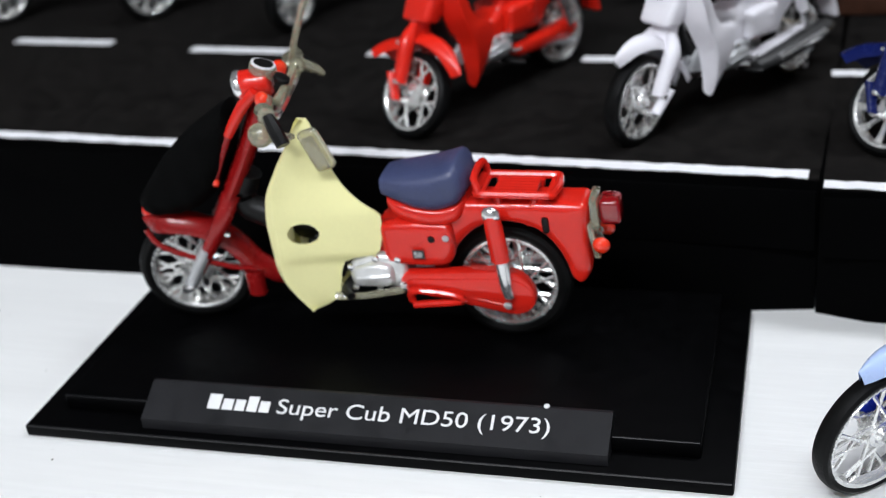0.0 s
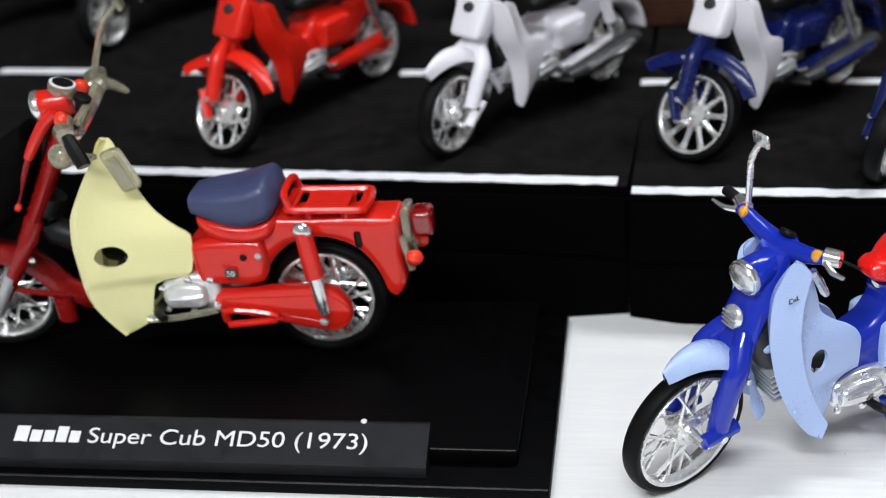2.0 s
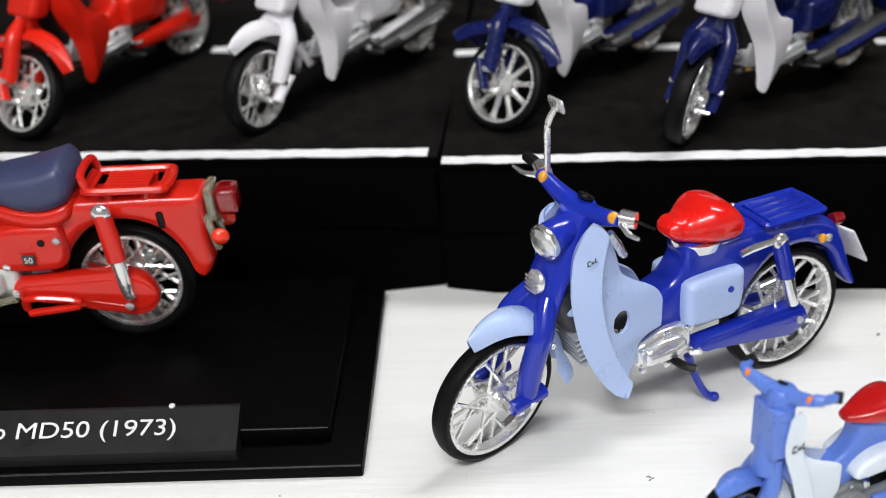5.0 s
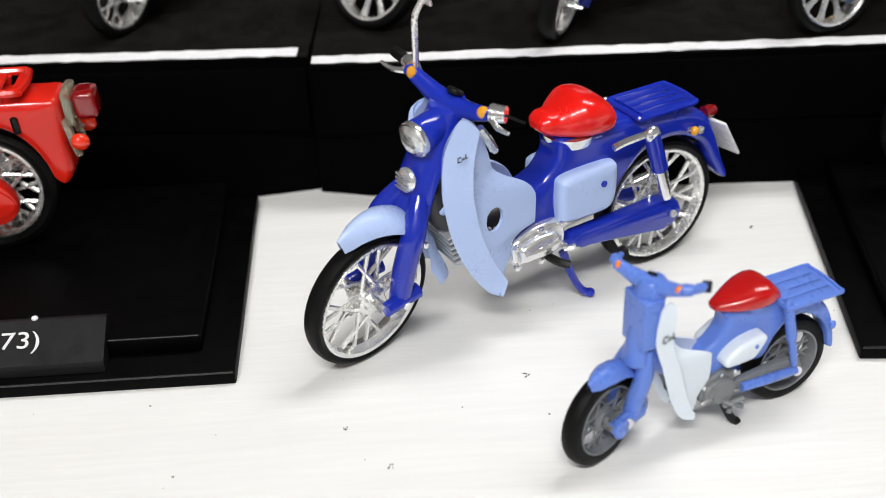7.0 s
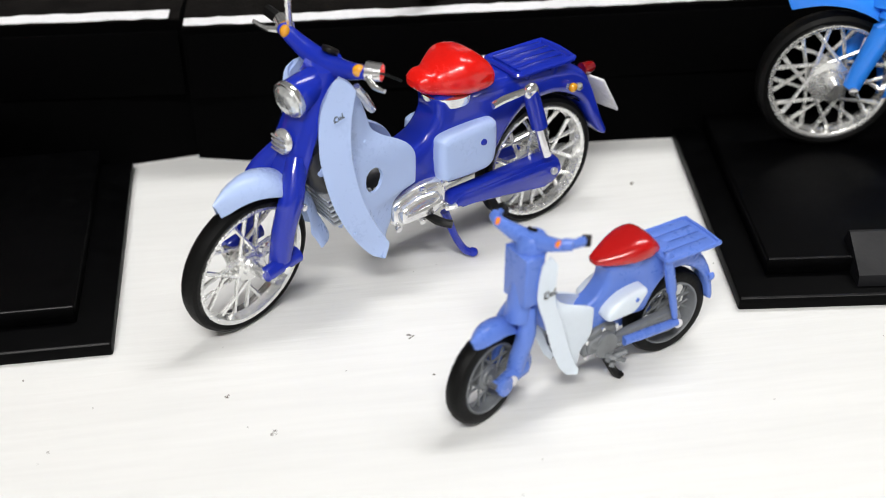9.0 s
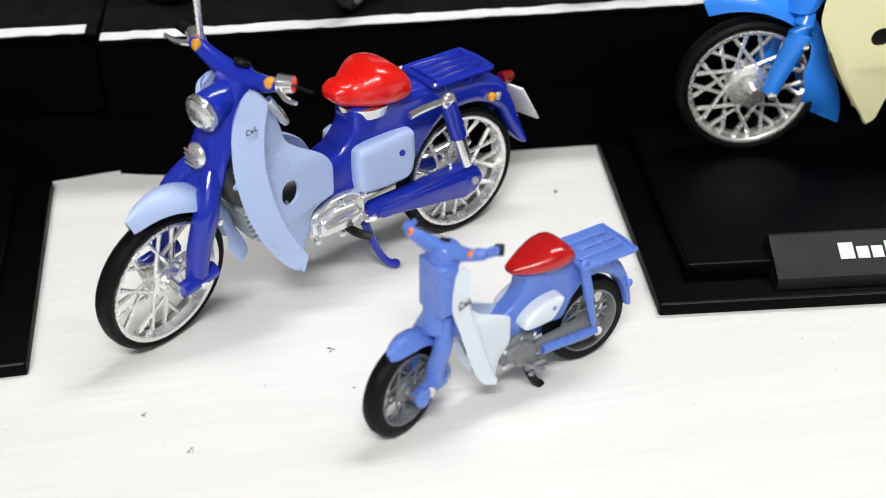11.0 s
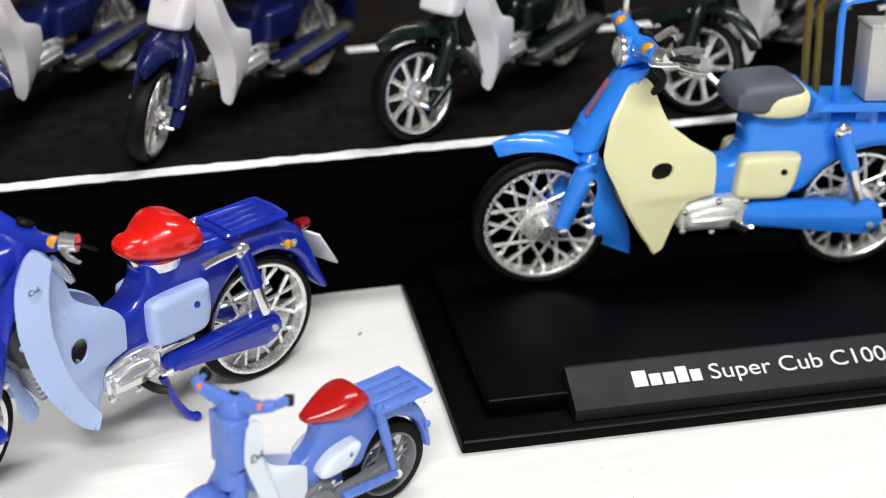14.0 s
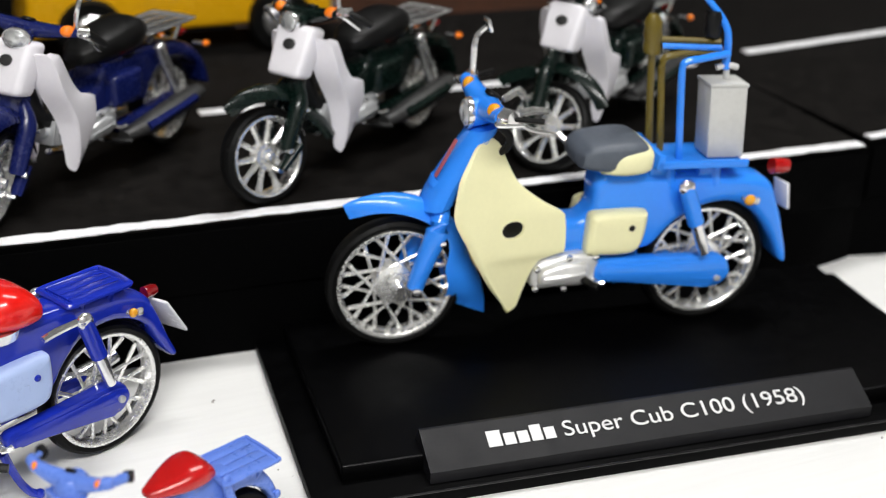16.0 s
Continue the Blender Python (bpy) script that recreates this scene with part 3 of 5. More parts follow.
        bar = put("handlebar", tube([(bx0 + 0.02, -0.20, bz0 + up - 0.004), (bx0 + 0.015, -0.14, bz0 - 0.01), (bx0, -0.06, bz0 - 0.035), (bx0, 0.06, bz0 - 0.035), (bx0 + 0.015, 0.14, bz0 - 0.01), (bx0 + 0.02, 0.20, bz0 + up - 0.004)], 0.013, 8, 4), CHROME)
    for s in (-1, 1):
        y0 = s * half
        hold = put("lever_holder", tube([(bx0 - 0.006, y0 * 0.95, bz0 + up), (bx0 + 0.012, s * (half + 0.030), bz0 + up + 0.004)], [0.026, 0.023], 10), c.get("holdm", CHROME))
        put("grip", tube([(bx0 + 0.012, s * (half + 0.02), bz0 + up), ((bx0 + gx) / 2 + 0.006, s * (half + 0.02 + gy) / 2, (bz0 + up + gz) / 2), (gx, s * gy, gz)], [q * c.get("grip_r", (1, 1))[0 if s < 0 else 1] for q in (0.014, 0.017, 0.016)], 8), c.get("gripm", BLACKPLASTIC), "", bar)
        if c.get("levers", True):
            put("brake_lever", tube([(bx0 - 0.02, s * (half + 0.01), bz0 + up - 0.006), (bx0 - 0.035, s * (half + 0.045), bz0 + up - 0.010), (gx - 0.055, s * gy * 0.98, gz - 0.012)], [0.010, 0.008, 0.005], 6, 4), c.get("holdm", CHROME), "", bar)
        put("indicator", dome(c.get("ind_r", 0.018), (bx0 - 0.022, s * c.get("ind_y", half - 0.02), bz0 + up * 0.9 + 0.006), (-0.8, s * 0.5, 0.1), 0.8), c.get("indm", AMBER), "amber turn signal", bar)
    put("speedometer", disc(0.024, 0.014, (bx0 + 0.012, 0, bz0 + 0.040), (0.5, 0, 0.86), 0.003, 20), BLACKPLASTIC, "round black dial", bar)
    for s in c.get("mirrors", ()):
        h = c.get("mirror_h", 0.19)
        dx = c.get("mirror_dx", 0.0)
        stem = put("mirror", tube([(bx0, s * (half - 0.015), bz0 + up), (bx0 - 0.006 + dx * 0.5, s * (half - 0.013), bz0 + up + h * 0.5), (bx0 - 0.006 + dx * 0.85, s * (half - 0.011), bz0 + up + h * 0.82), (bx0 + 0.020 + dx, s * (half - 0.011), bz0 + up + h)], 0.0095, 8, 4), c.get("mirrorm", CHROME), "thin mirror on a bent stalk")
        put("mirror_glass", block((0.012, 0.056, 0.044), (bx0 + 0.028 + dx, s * (half - 0.005), bz0 + up + h + 0.006), 0.004, Matrix.Rotation(radians(-20), 3, "Y")), c.get("mirrorm", CHROME), "", stem)
    # leg shield
    steer[0] = 0.0
    road_wheel(put, "rear_wheel", (1, rr), rr, c["rrim"], c["hw"] * 1.05, metal, c["spokes"], c["hub"], "black rubber tyre on a plated wheel", c["cast"], c.get("wheel_y", 0.0))
    if c.get("road_shield"):
        for s in (-1, 1):
            put("leg_shield", road_wing(s), shield)
    if c["shield"]:
        sh = c["shield"]
        for s in (-1, 1):
            put("leg_shield", shield_wing(-s, sh["front"], sh["back"], sh["yf"], sh["yb"], c["hole"], lip=sh.get("lip", 0.16), bulge=sh.get("bulge", 0.012), rim=sh.get("rim", 0.0), far=1.0 if s < 0 else c.get("far", 0.8), top=1.0 if s < 0 else c.get("far_top", 0.8)), shield)
        mark = c.get("mark")
        if mark:
            x, y, z = mark
            ms = c.get("mark_s", 1.0)
            for q, (w, hgt, lift) in enumerate(((0.010, 0.0035, 0.007), (0.0035, 0.014, 0.0), (0.010, 0.0035, -0.006), (0.0035, 0.009, -0.002), (0.0035, 0.009, -0.002), (0.0035, 0.015, 0.001), (0.007, 0.0035, -0.005))):
                dx = (0.002, -0.004, 0.002, 0.012, 0.018, 0.025, 0.029)[q]
                put("mark", block((w * ms, 0.002, hgt * ms), (x + dx * ms, y + 0.3 * dx, z + lift * ms), 0.0006), DARKMETAL, "thin dark mark")
    # frame and body
    xs, zs = c["head"][-1]
    low = c["body"][0]
    put("down_tube", tube([(xs + 0.06, 0, zs + 0.06), (0.26, 0, 0.44 * c.get("low", 1.0)), (low[0] - 0.03, 0, low[1] + 0.03), (low[0] + 0.06, 0, low[1] + 0.04)], [0.045, 0.042, 0.05, 0.055], 12, 4), c.get("tubem", DARKMETAL))
    w = c["body_w"]
    put("body", puffed([(p.x, p.z) for p in spline([(x, 0, z) for x, z in c["body"]], 4, True)], w + 0.006), c.get("bodym", main))
    # seat
    seat = put("seat", saddle(c["seat"], power=c.get("seat_power", 2.6)), seatm)
    if c.get("seat_skirt"):
        put("seat_skirt", saddle(c["seat_skirt"], power=3.5), c["skirtm"], "", seat)
    s0 = c["seat"]
    if c.get("seat_base", True):
        mid = (s0[2][0] + s0[-1][0]) / 2
        bx1, bz1 = c.get("base_at", (mid, s0[2][2] - 0.006))
        put("seat_base", lathe([(0.0, -0.02), (0.070, -0.02), (0.080, 0.012), (0.0, 0.012)], (bx1, 0, bz1), 24, "Z"), c.get("seatbasem", CHROME), "pale plate under the seat")
    # carrier
    if c["rack"]:
        x0, x1, hw, z, slope = c["rack"]
        rk = put("rack", slotted_rack(x0, x1, hw, z, c.get("rack_r", 0.010), slope=slope), c.get("rackm", main))
        nb = c.get("rack_bars", 4)
        for q in range(nb):
            y = (-1 + 2 * (q + 0.5) / nb) * hw * c.get("rack_span", 0.96)
            a, b = x0 + (x1 - x0) * c.get("bar_from", 0.1), x0 + (x1 - x0) * c.get("bar_to", 0.92)
            put("rack_bar", block(((b - a), hw * c.get("rack_fill", 1.72) / nb, 0.010), ((a + b) / 2, y, z + slope * 0.5), 0.003), c.get("rackm", main), "", rk)
        for f in (0.04, 0.36, 0.66, 0.96):
            put("cross_bar", block((0.024, hw * 1.9, 0.009), (x0 + (x1 - x0) * f, 0, z - 0.004 + slope * f), 0.003), c.get("rackm", main), "", rk)
        for s in (-1, 1):
            put("rack_stay", tube([(x1 - 0.05, s * hw * 0.7, z), (x1 - 0.08, s * w * 0.8, z - 0.10)], 0.012, 8), c.get("rackm", main), "", rk)
            put("rack_stay", tube([(x0 + 0.05, s * hw * 0.7, z), (x0 + 0.06, s * w * 0.8, z - 0.07)], 0.012, 8), c.get("rackm", main), "", rk)
    # side covers
    cx, cz, chw, chh = c["cover"]
    for s in (-1, 1):
        outline = [Vector((cx - chw, 0, cz + chh * 0.50)), Vector((cx - chw * 0.86, 0, cz + chh * 0.88)), Vector((cx - chw * 0.3, 0, cz + chh)), Vector((cx + chw * 0.78, 0, cz + chh)), Vector((cx + chw * 0.98, 0, cz + chh * 0.74)), Vector((cx + chw * 0.97, 0, cz - chh * 0.3)), Vector((cx + chw * 0.78, 0, cz - chh * 0.84)), Vector((cx + chw * 0.3, 0, cz - chh)), Vector((cx - chw * 0.72, 0, cz - chh * 0.97)), Vector((cx - chw * 0.97, 0, cz - chh * 0.70))]
        if c.get("cover_shape") == "leaf":
            outline = [Vector((cx - chw, 0, cz - chh * 0.5)), Vector((cx - chw * 0.7, 0, cz + chh * 0.2)), Vector((cx - chw * 0.1, 0, cz + chh * 0.8)), Vector((cx + chw * 0.8, 0, cz + chh)), Vector((cx + chw, 0, cz + chh * 0.6)), Vector((cx + chw * 0.7, 0, cz - chh * 0.5)), Vector((cx + chw * 0.3, 0, cz - chh)), Vector((cx - chw * 0.8, 0, cz - chh))]
        prof = [(p.x, p.z) for p in spline(outline, 5, True)]
        b = puffed(prof, c.get("cover_t", 0.050) / 2 + 0.012, 0.024, 0.026, crown=0.0015)
        bmesh.ops.translate(b, verts=b.verts[:], vec=(0, s * (w - 0.012 + c.get("cover_t", 0.050) / 2), 0))
        cov = put("side_cover", b, coverm)
        put("screw", disc(0.010, 0.008, (cx + chw * 0.42, s * (w + c.get("cover_t", 0.050) + 0.002), cz + chh * 0.32), (0, s, 0), 0.002, 12), c.get("screwm", main), "", cov)
    # engine
    ex, ez, ew, eh = c["engine"]
    em = c.get("engm", ENGINE)
    outline = []
    for q in range(20):
        a = 2 * math.pi * q / 20
        ca, sa = math.cos(a), math.sin(a)
        ox, oz = ew * math.copysign(abs(ca) ** 0.6, ca), eh * math.copysign(abs(sa) ** 0.6, sa)
        outline.append(Vector((ex + ox * (1.0 if ca < 0 else 1.10), 0, ez + oz * (0.86 if ca < 0 else 1.0) + 0.12 * ox)))
    eng = put("engine", puffed([(p.x, p.z) for p in spline(outline, 2, True)], 0.092, 0.022, 0.020, crown=0.003), em)
    for s in (-1, 1):
        b = puffed([(ex - 0.008 + (p.x - ex) * 0.72, ez + (p.z - ez) * 0.66) for p in spline(outline, 2, True)], 0.022, 0.018, 0.018, crown=0.006)
        bmesh.ops.translate(b, verts=b.verts[:], vec=(0, s * 0.094, 0))
        put("engine_cover", b, em, "", eng)
    for q, (bx_, bz_) in enumerate(((-0.84, 0.5), (-0.84, -0.62), (0.9, 0.72), (0.95, -0.62), (0.1, 0.86), (0.05, -0.86))):
        put("engine_bolt", disc(0.0105, 0.014, (ex + ew * bx_, -0.096, ez + eh * bz_ + 0.12 * ew * bx_), (0, -1, 0), 0.003, 10), CHROME, "", eng)
    put("pedal", tube([(ex + ew * 0.9, -0.105, ez - eh * 0.5), (ex + ew * 1.05, -0.118, ez - eh * 0.45), (ex + ew * 1.18, -0.120, ez - eh * 0.42)], [0.010, 0.009, 0.012], 8, 3), c.get("pedalm", CHROME), "", eng)
    put("rib", tube([(ex - ew * 0.62, -0.112, ez - eh * 0.10), (ex, -0.115, ez + eh * 0.02), (ex + ew * 0.60, -0.113, ez + eh * 0.12)], [0.008, 0.012, 0.008], 8, 3), em, "", eng)
    for q in range(5):
        put("cooling_fin", block((0.010, 0.118, 0.115), (ex - ew - 0.022 - 0.020 * q, 0, ez + 0.022 + 0.006 * q), 0.003, Matrix.Rotation(radians(14), 3, "Y")), c.get("finm", SILVER), "", eng)
    put("cylinder", tube([(ex - ew * 0.6, 0, ez), (ex - ew - 0.13, 0, ez + 0.06)], [0.045, 0.04], 12), c.get("finm", SILVER), "", eng)
    # chain case, swing arm, shocks
    (ax, az, ar), (qx, qz, qr) = c["chain"]
    prof = [(qx + qr * math.cos(a), qz + qr * math.sin(a)) for a in (radians(-100 + 200 * q / 14) for q in range(15))] + [(ax + ar * math.cos(a), az + ar * math.sin(a)) for a in (radians(100 + 160 * q / 8) for q in range(9))]
    case = put("chain_case", prism(prof, -0.094, -0.050, 0.010, 2), c.get("chainm", main))
    put("case_rib", prism([(qx + (x - qx) * 0.94, qz + (z - qz) * 0.70) for x, z in prof], -0.098, -0.09, 0.004, 2), c.get("chainm", main), "", case)
    put("case_bolt", disc(c.get("nut_r", 0.012), 0.012, (1.0, -0.104, rr), (0, -1, 0), 0.003, 12), c.get("nutm", SILVER), "", case)
    for s in (-1, 1):
        put("swing_arm", tube([(ax + 0.03, s * 0.070, az - ar * 0.9), (0.8, s * 0.075, az - ar * 0.7), (1.0, s * 0.078, rr - 0.01)], [0.020, 0.022, 0.022], 8, 3), c.get("swingm", main))
        (tx, tz), (ux, uz) = c["shock"]
        sy = c.get("shock_y", 0.108)
        a, b = Vector((tx, s * sy, tz)), Vector((ux, s * sy, uz))
        sk = put("shock_absorber", tube([a, a.lerp(b, 0.30), a.lerp(b, 0.54)], [0.024, 0.026, 0.026], 12), c.get("shockm", main))
        put("shock_rod", tube([a.lerp(b, 0.5), a.lerp(b, 0.80), b], [0.020, 0.019, 0.015], 12), c.get("rodm", CHROME), "", sk)
        put("shock_eye", dome(0.027, (tx, s * (sy + 0.004), tz), (0, s, 0), 0.7), c.get("eyem", CHROME), "", sk)
        if c.get("handle"):
            put("grab_handle", tube([(tx - 0.135, s * sy, tz - 0.008), (tx - 0.09, s * sy, tz), (tx, s * sy, tz + 0.004)], [0.011, 0.012, 0.010], 8, 3), CHROME)
    # lamps and plate at the tail
    lx, lz = c["tail"]
    ts = c["tail_s"]
    tail = block((0.058, 0.080, 0.076), (lx, 0, lz), 0.014, seg=3) if c.get("tail_block") else lathe([(0.0, -0.02 * ts), (0.034 * ts, -0.02 * ts), (0.034 * ts, 0.02 * ts), (0.027 * ts, 0.05 * ts), (0.0, 0.056 * ts)], (lx, 0, lz), 20, "X")
    put("tail_lamp", tail, c.get("tailm", REDLENS), "red tail lamp")
    for s in (-1, 1):
        px, py, pz = c.get("rear_ind", (1.045, 0.070, 0.512))
        ind = put("indicator_stalk", tube([(px - 0.01, s * (w - 0.01), pz), (px, s * py, pz)], 0.010, 8), c.get("eyem", CHROME))
        put("indicator_lens", dome(c.get("rear_r", 0.019), (px + 0.002, s * (py + 0.012), pz), (0.3, s, 0), 0.8), c.get("rearm", c.get("indm", AMBER)), "rear turn signal", ind)
        if c.get("rear_clear"):
            put("clear_lens", block((0.020, 0.016, 0.024), (px + 0.024, s * (py + 0.014), pz - 0.002), 0.006), c["rear_clear"], "clear half of the turn signal", ind)
    if c["plate"]:
        ax_, az_, bx_, bz_ = c["plate"]
        d = Vector((bx_ - ax_, 0, bz_ - az_))
        ang = math.atan2(d.x, -d.z)
        put("number_plate", block((0.010, c.get("plate_w", 0.115), d.length), ((ax_ + bx_) / 2, 0, (az_ + bz_) / 2), 0.004, Matrix.Rotation(radians(c["plate_yaw"]), 3, "Z") @ Matrix.Rotation(-ang, 3, "Y")), WHITEPAINT, "blank white plate")
    # stand, foot peg, exhaust
    lw = c.get("low", 1.0)
    if c.get("stand", True):
        sd = c.get("stand_dx", 0.0)
        st = put("stand", tube([(0.585 + sd, -0.05, 0.20 * lw), (0.612 + sd, -0.062, 0.10 * lw), (0.640 + sd, -0.072, 0.034), (0.662 + sd, -0.080, 0.015)], [q * c.get("stand_r", 1.0) for q in (0.014, 0.012, 0.012, 0.013)], 8, 4), c.get("standm", main), "side stand folded out")
        put("stand_foot", dome(0.016, (0.666 + sd, -0.082, 0.017), (0, 0, 1), 0.9), c.get("standm", main), "", st)
    put("foot_peg", tube([(0.545, -0.05, 0.235 * lw), (0.55, -0.13, 0.240 * lw), (0.575, -0.165, 0.236 * lw)], [0.011, 0.014, 0.013], 8, 3), c.get("pegm", BLACKPLASTIC))
    put("foot_peg", tube([(0.545, 0.05, 0.235 * lw), (0.55, 0.165, 0.238 * lw)], [0.011, 0.014], 8), BLACKPLASTIC)
    put("exhaust", tube([(0.36, 0.05, 0.22 * lw), (0.50, 0.09, 0.17 * lw), (0.68, 0.105, 0.19 * lw), (0.98, 0.115, 0.225 * lw), (1.14, 0.115, 0.25 * lw)], [0.016, 0.018, 0.026, 0.030, 0.022], 10, 4), CHROME)
    if c.get("muffler"):
        mf = put("muffler", tube([(0.58, -0.125, 0.235), (0.74, -0.135, 0.25), (0.95, -0.138, 0.29), (1.06, -0.138, 0.31)], [0.030, 0.048, 0.050, 0.036], 12, 3), c["muffler"])
        put("heat_shield", tube([(0.68, -0.165, 0.255), (0.98, -0.176, 0.305)], [0.022, 0.022], 8), c.get("heatm", CHROME), "bright heat shield", mf)
    return root, put

# ---- the room and the table ----


def structure(name, bm, mat, label):
    return tagged(finish(name, bm, mat), label, kind="structure")


structure("floor", block((4.4, 4.4, 0.04), (0.1, 0.2, -0.78)), WALLPAINT, "plain grey floor of the room")
structure("ceiling", block((4.4, 4.4, 0.04), (0.1, 0.2, 2.02)), WALLPAINT, "plain pale ceiling of the room")
for nm, sz, at in (("wall_north", (4.4, 0.06, 2.8), (0.1, 2.43, 0.62)), ("wall_south", (4.4, 0.06, 2.8), (0.1, -2.03, 0.62)), ("wall_east", (0.06, 4.4, 2.8), (2.33, 0.2, 0.62)), ("wall_west", (0.06, 4.4, 2.8), (-2.13, 0.2, 0.62))):
    structure(nm, block(sz, at), WALLPAINT, "plain painted wall")

table = tagged(new("display_table"), "white painted wooden display table with fine grain", "table")
finish("tabletop", block((2.2, 1.5, 0.03), (0.1, 0.30, -0.0150), 0.003), TABLE, table)
for x in (-0.92, 1.12):
    for y in (-0.38, 0.98):
        finish("leg", block((0.06, 0.06, 0.73), (x, y, -0.395), 0.004), TABLE, table)
specks = bmesh.new()
rnd = random.Random(5)
for i in range(150):
    x, y = rnd.uniform(-0.36, 0.52), rnd.uniform(-0.16, 0.088)
    s = rnd.choice((0.0001, 0.00015, 0.00015, 0.0002, 0.0004))
    block((s * rnd.uniform(1, 2.4), s, 0.0002), (x, y, 0.0001), 0, Matrix.Rotation(rnd.uniform(0, 3), 3, "Z"), bm=specks)
for x, y in ((0.0890, -0.0049), (0.0337, -0.0244), (0.0460, -0.0424), (0.1789, 0.0729)):
    for j in range(4):
        block((rnd.uniform(0.0004, 0.0011), rnd.uniform(0.0002, 0.0004), 0.0002), (x + rnd.uniform(-0.001, 0.001), y + rnd.uniform(-0.001, 0.001), 0.00015), 0, Matrix.Rotation(rnd.uniform(0, 3), 3, "Z"), bm=specks)
tagged(finish("dirt_specks", specks, SPECK, smooth=False), "tiny dark specks of dirt on the white tabletop", "dirt", kind="stuff")

# ---- the boxes that carry the road ----


def road_box(label, top, low, deep, h, left_cut=0.0):
    """A box wrapped in black card. top, low: its front edge above and below, from left to right."""
    root = tagged(new("display_box"), label, "box")
    bm = bmesh.new()
    (tx0, ty0), (tx1, ty1) = top
    (lx0, ly0), (lx1, ly1) = low
    n, m = 24, 6
    rows = []
    for j in range(m + 1):
        g = j / m
        row = []
        for i in range(n + 1):
            f = i / n
            x = (lx0 + (lx1 - lx0) * f) * (1 - g) + (tx0 + (tx1 - tx0) * f) * g
            y = (ly0 + (ly1 - ly0) * f) * (1 - g) + (ty0 + (ty1 - ty0) * f) * g
            edge = min(f, 1 - f) * (lx1 - lx0)
            y += 0.005 * max(0, 1 - edge / 0.006) ** 2 * (1 - g) + 0.0006 * math.sin(23 * f + 5 * g)
            row.append(bm.verts.new((x, y, g * h)))
        rows.append(row)
    back = [[bm.verts.new((v.co.x, v.co.y + deep, v.co.z)) for v in row] for row in rows]
    for j in range(m):
        for i in range(n):
            bm.faces.new((rows[j][i], rows[j][i + 1], rows[j + 1][i + 1], rows[j + 1][i]))
            bm.faces.new((back[j][i], back[j + 1][i], back[j + 1][i + 1], back[j][i + 1]))
        for i in (0, n):
            bm.faces.new((rows[j][i], rows[j + 1][i], back[j + 1][i], back[j][i]))
    for j in (0, m):
        for i in range(n):
            bm.faces.new((rows[j][i], rows[j][i + 1], back[j][i + 1], back[j][i]))
    finish("body", bm, BOXCARD, root)
    # lid edge and faint print
    d = Vector((tx1 - tx0, ty1 - ty0, 0)).normalized()
    nrm = Vector((d.y, -d.x, 0))
    ln = Vector((tx1 - tx0, ty1 - ty0, 0)).length
    turn = Matrix.Rotation(math.atan2(d.y, d.x), 3, "Z")
    mid = Vector(((tx0 + tx1) / 2, (ty0 + ty1) / 2, 0))
    midl = Vector(((lx0 + lx1) / 2, (ly0 + ly1) / 2, 0))
    finish("lid", block((ln - 0.002, 0.0012, h * 0.45), mid.lerp(midl, 0.18) + nrm * 0.0012 + Vector((0, 0, h * 0.745)), 0.0005, turn), BOXCARD, root)
    # road sheet
    sheet = block((ln - 0.001, deep - 0.001, 0.0012), mid - nrm * (deep / 2) + Vector((0, 0, h + 0.0006)), 0.0004, turn)
    finish("road_sheet", sheet, ASPHALT, root, "dark grey printed road sheet")
    return root, mid, d, nrm, ln, turn


def painted_strip(x0, y0, x1, y1, width, z, parent, rough=0.0006, seed=1, name="road_line"):
    """A hand-cut white strip with uneven edges."""
    rn = random.Random(seed)
    a, b = Vector((x0, y0, z)), Vector((x1, y1, z))
    d = (b - a).normalized()
    nr = Vector((-d.y, d.x, 0))
    n = max(6, int((b - a).length / 0.004))
    bm = bmesh.new()
    lo, hi = [], []
    for i in range(n + 1):
        p = a.lerp(b, i / n)
        lo.append(p - nr * (width / 2 + rn.uniform(-rough, rough)))
        hi.append(p + nr * (width / 2 + rn.uniform(-rough, rough)))
    up = Vector((0, 0, 0.0005))
    vl, vh = [bm.verts.new(p + up) for p in lo], [bm.verts.new(p + up) for p in hi]
    wl, wh = [bm.verts.new(p) for p in lo], [bm.verts.new(p) for p in hi]
    for i in range(n):
        bm.faces.new((vl[i], vl[i + 1], vh[i + 1], vh[i]))
        bm.faces.new((wl[i], wl[i + 1], vl[i + 1], vl[i]))
        bm.faces.new((vh[i], vh[i + 1], wh[i + 1], wh[i]))
    bm.faces.new((vl[0], vh[0], wh[0], wl[0])), bm.faces.new((vl[n], wl[n], wh[n], vh[n]))
    return finish(name, bm, LINEPAINT, parent, "white line with ragged edges", smooth=False)


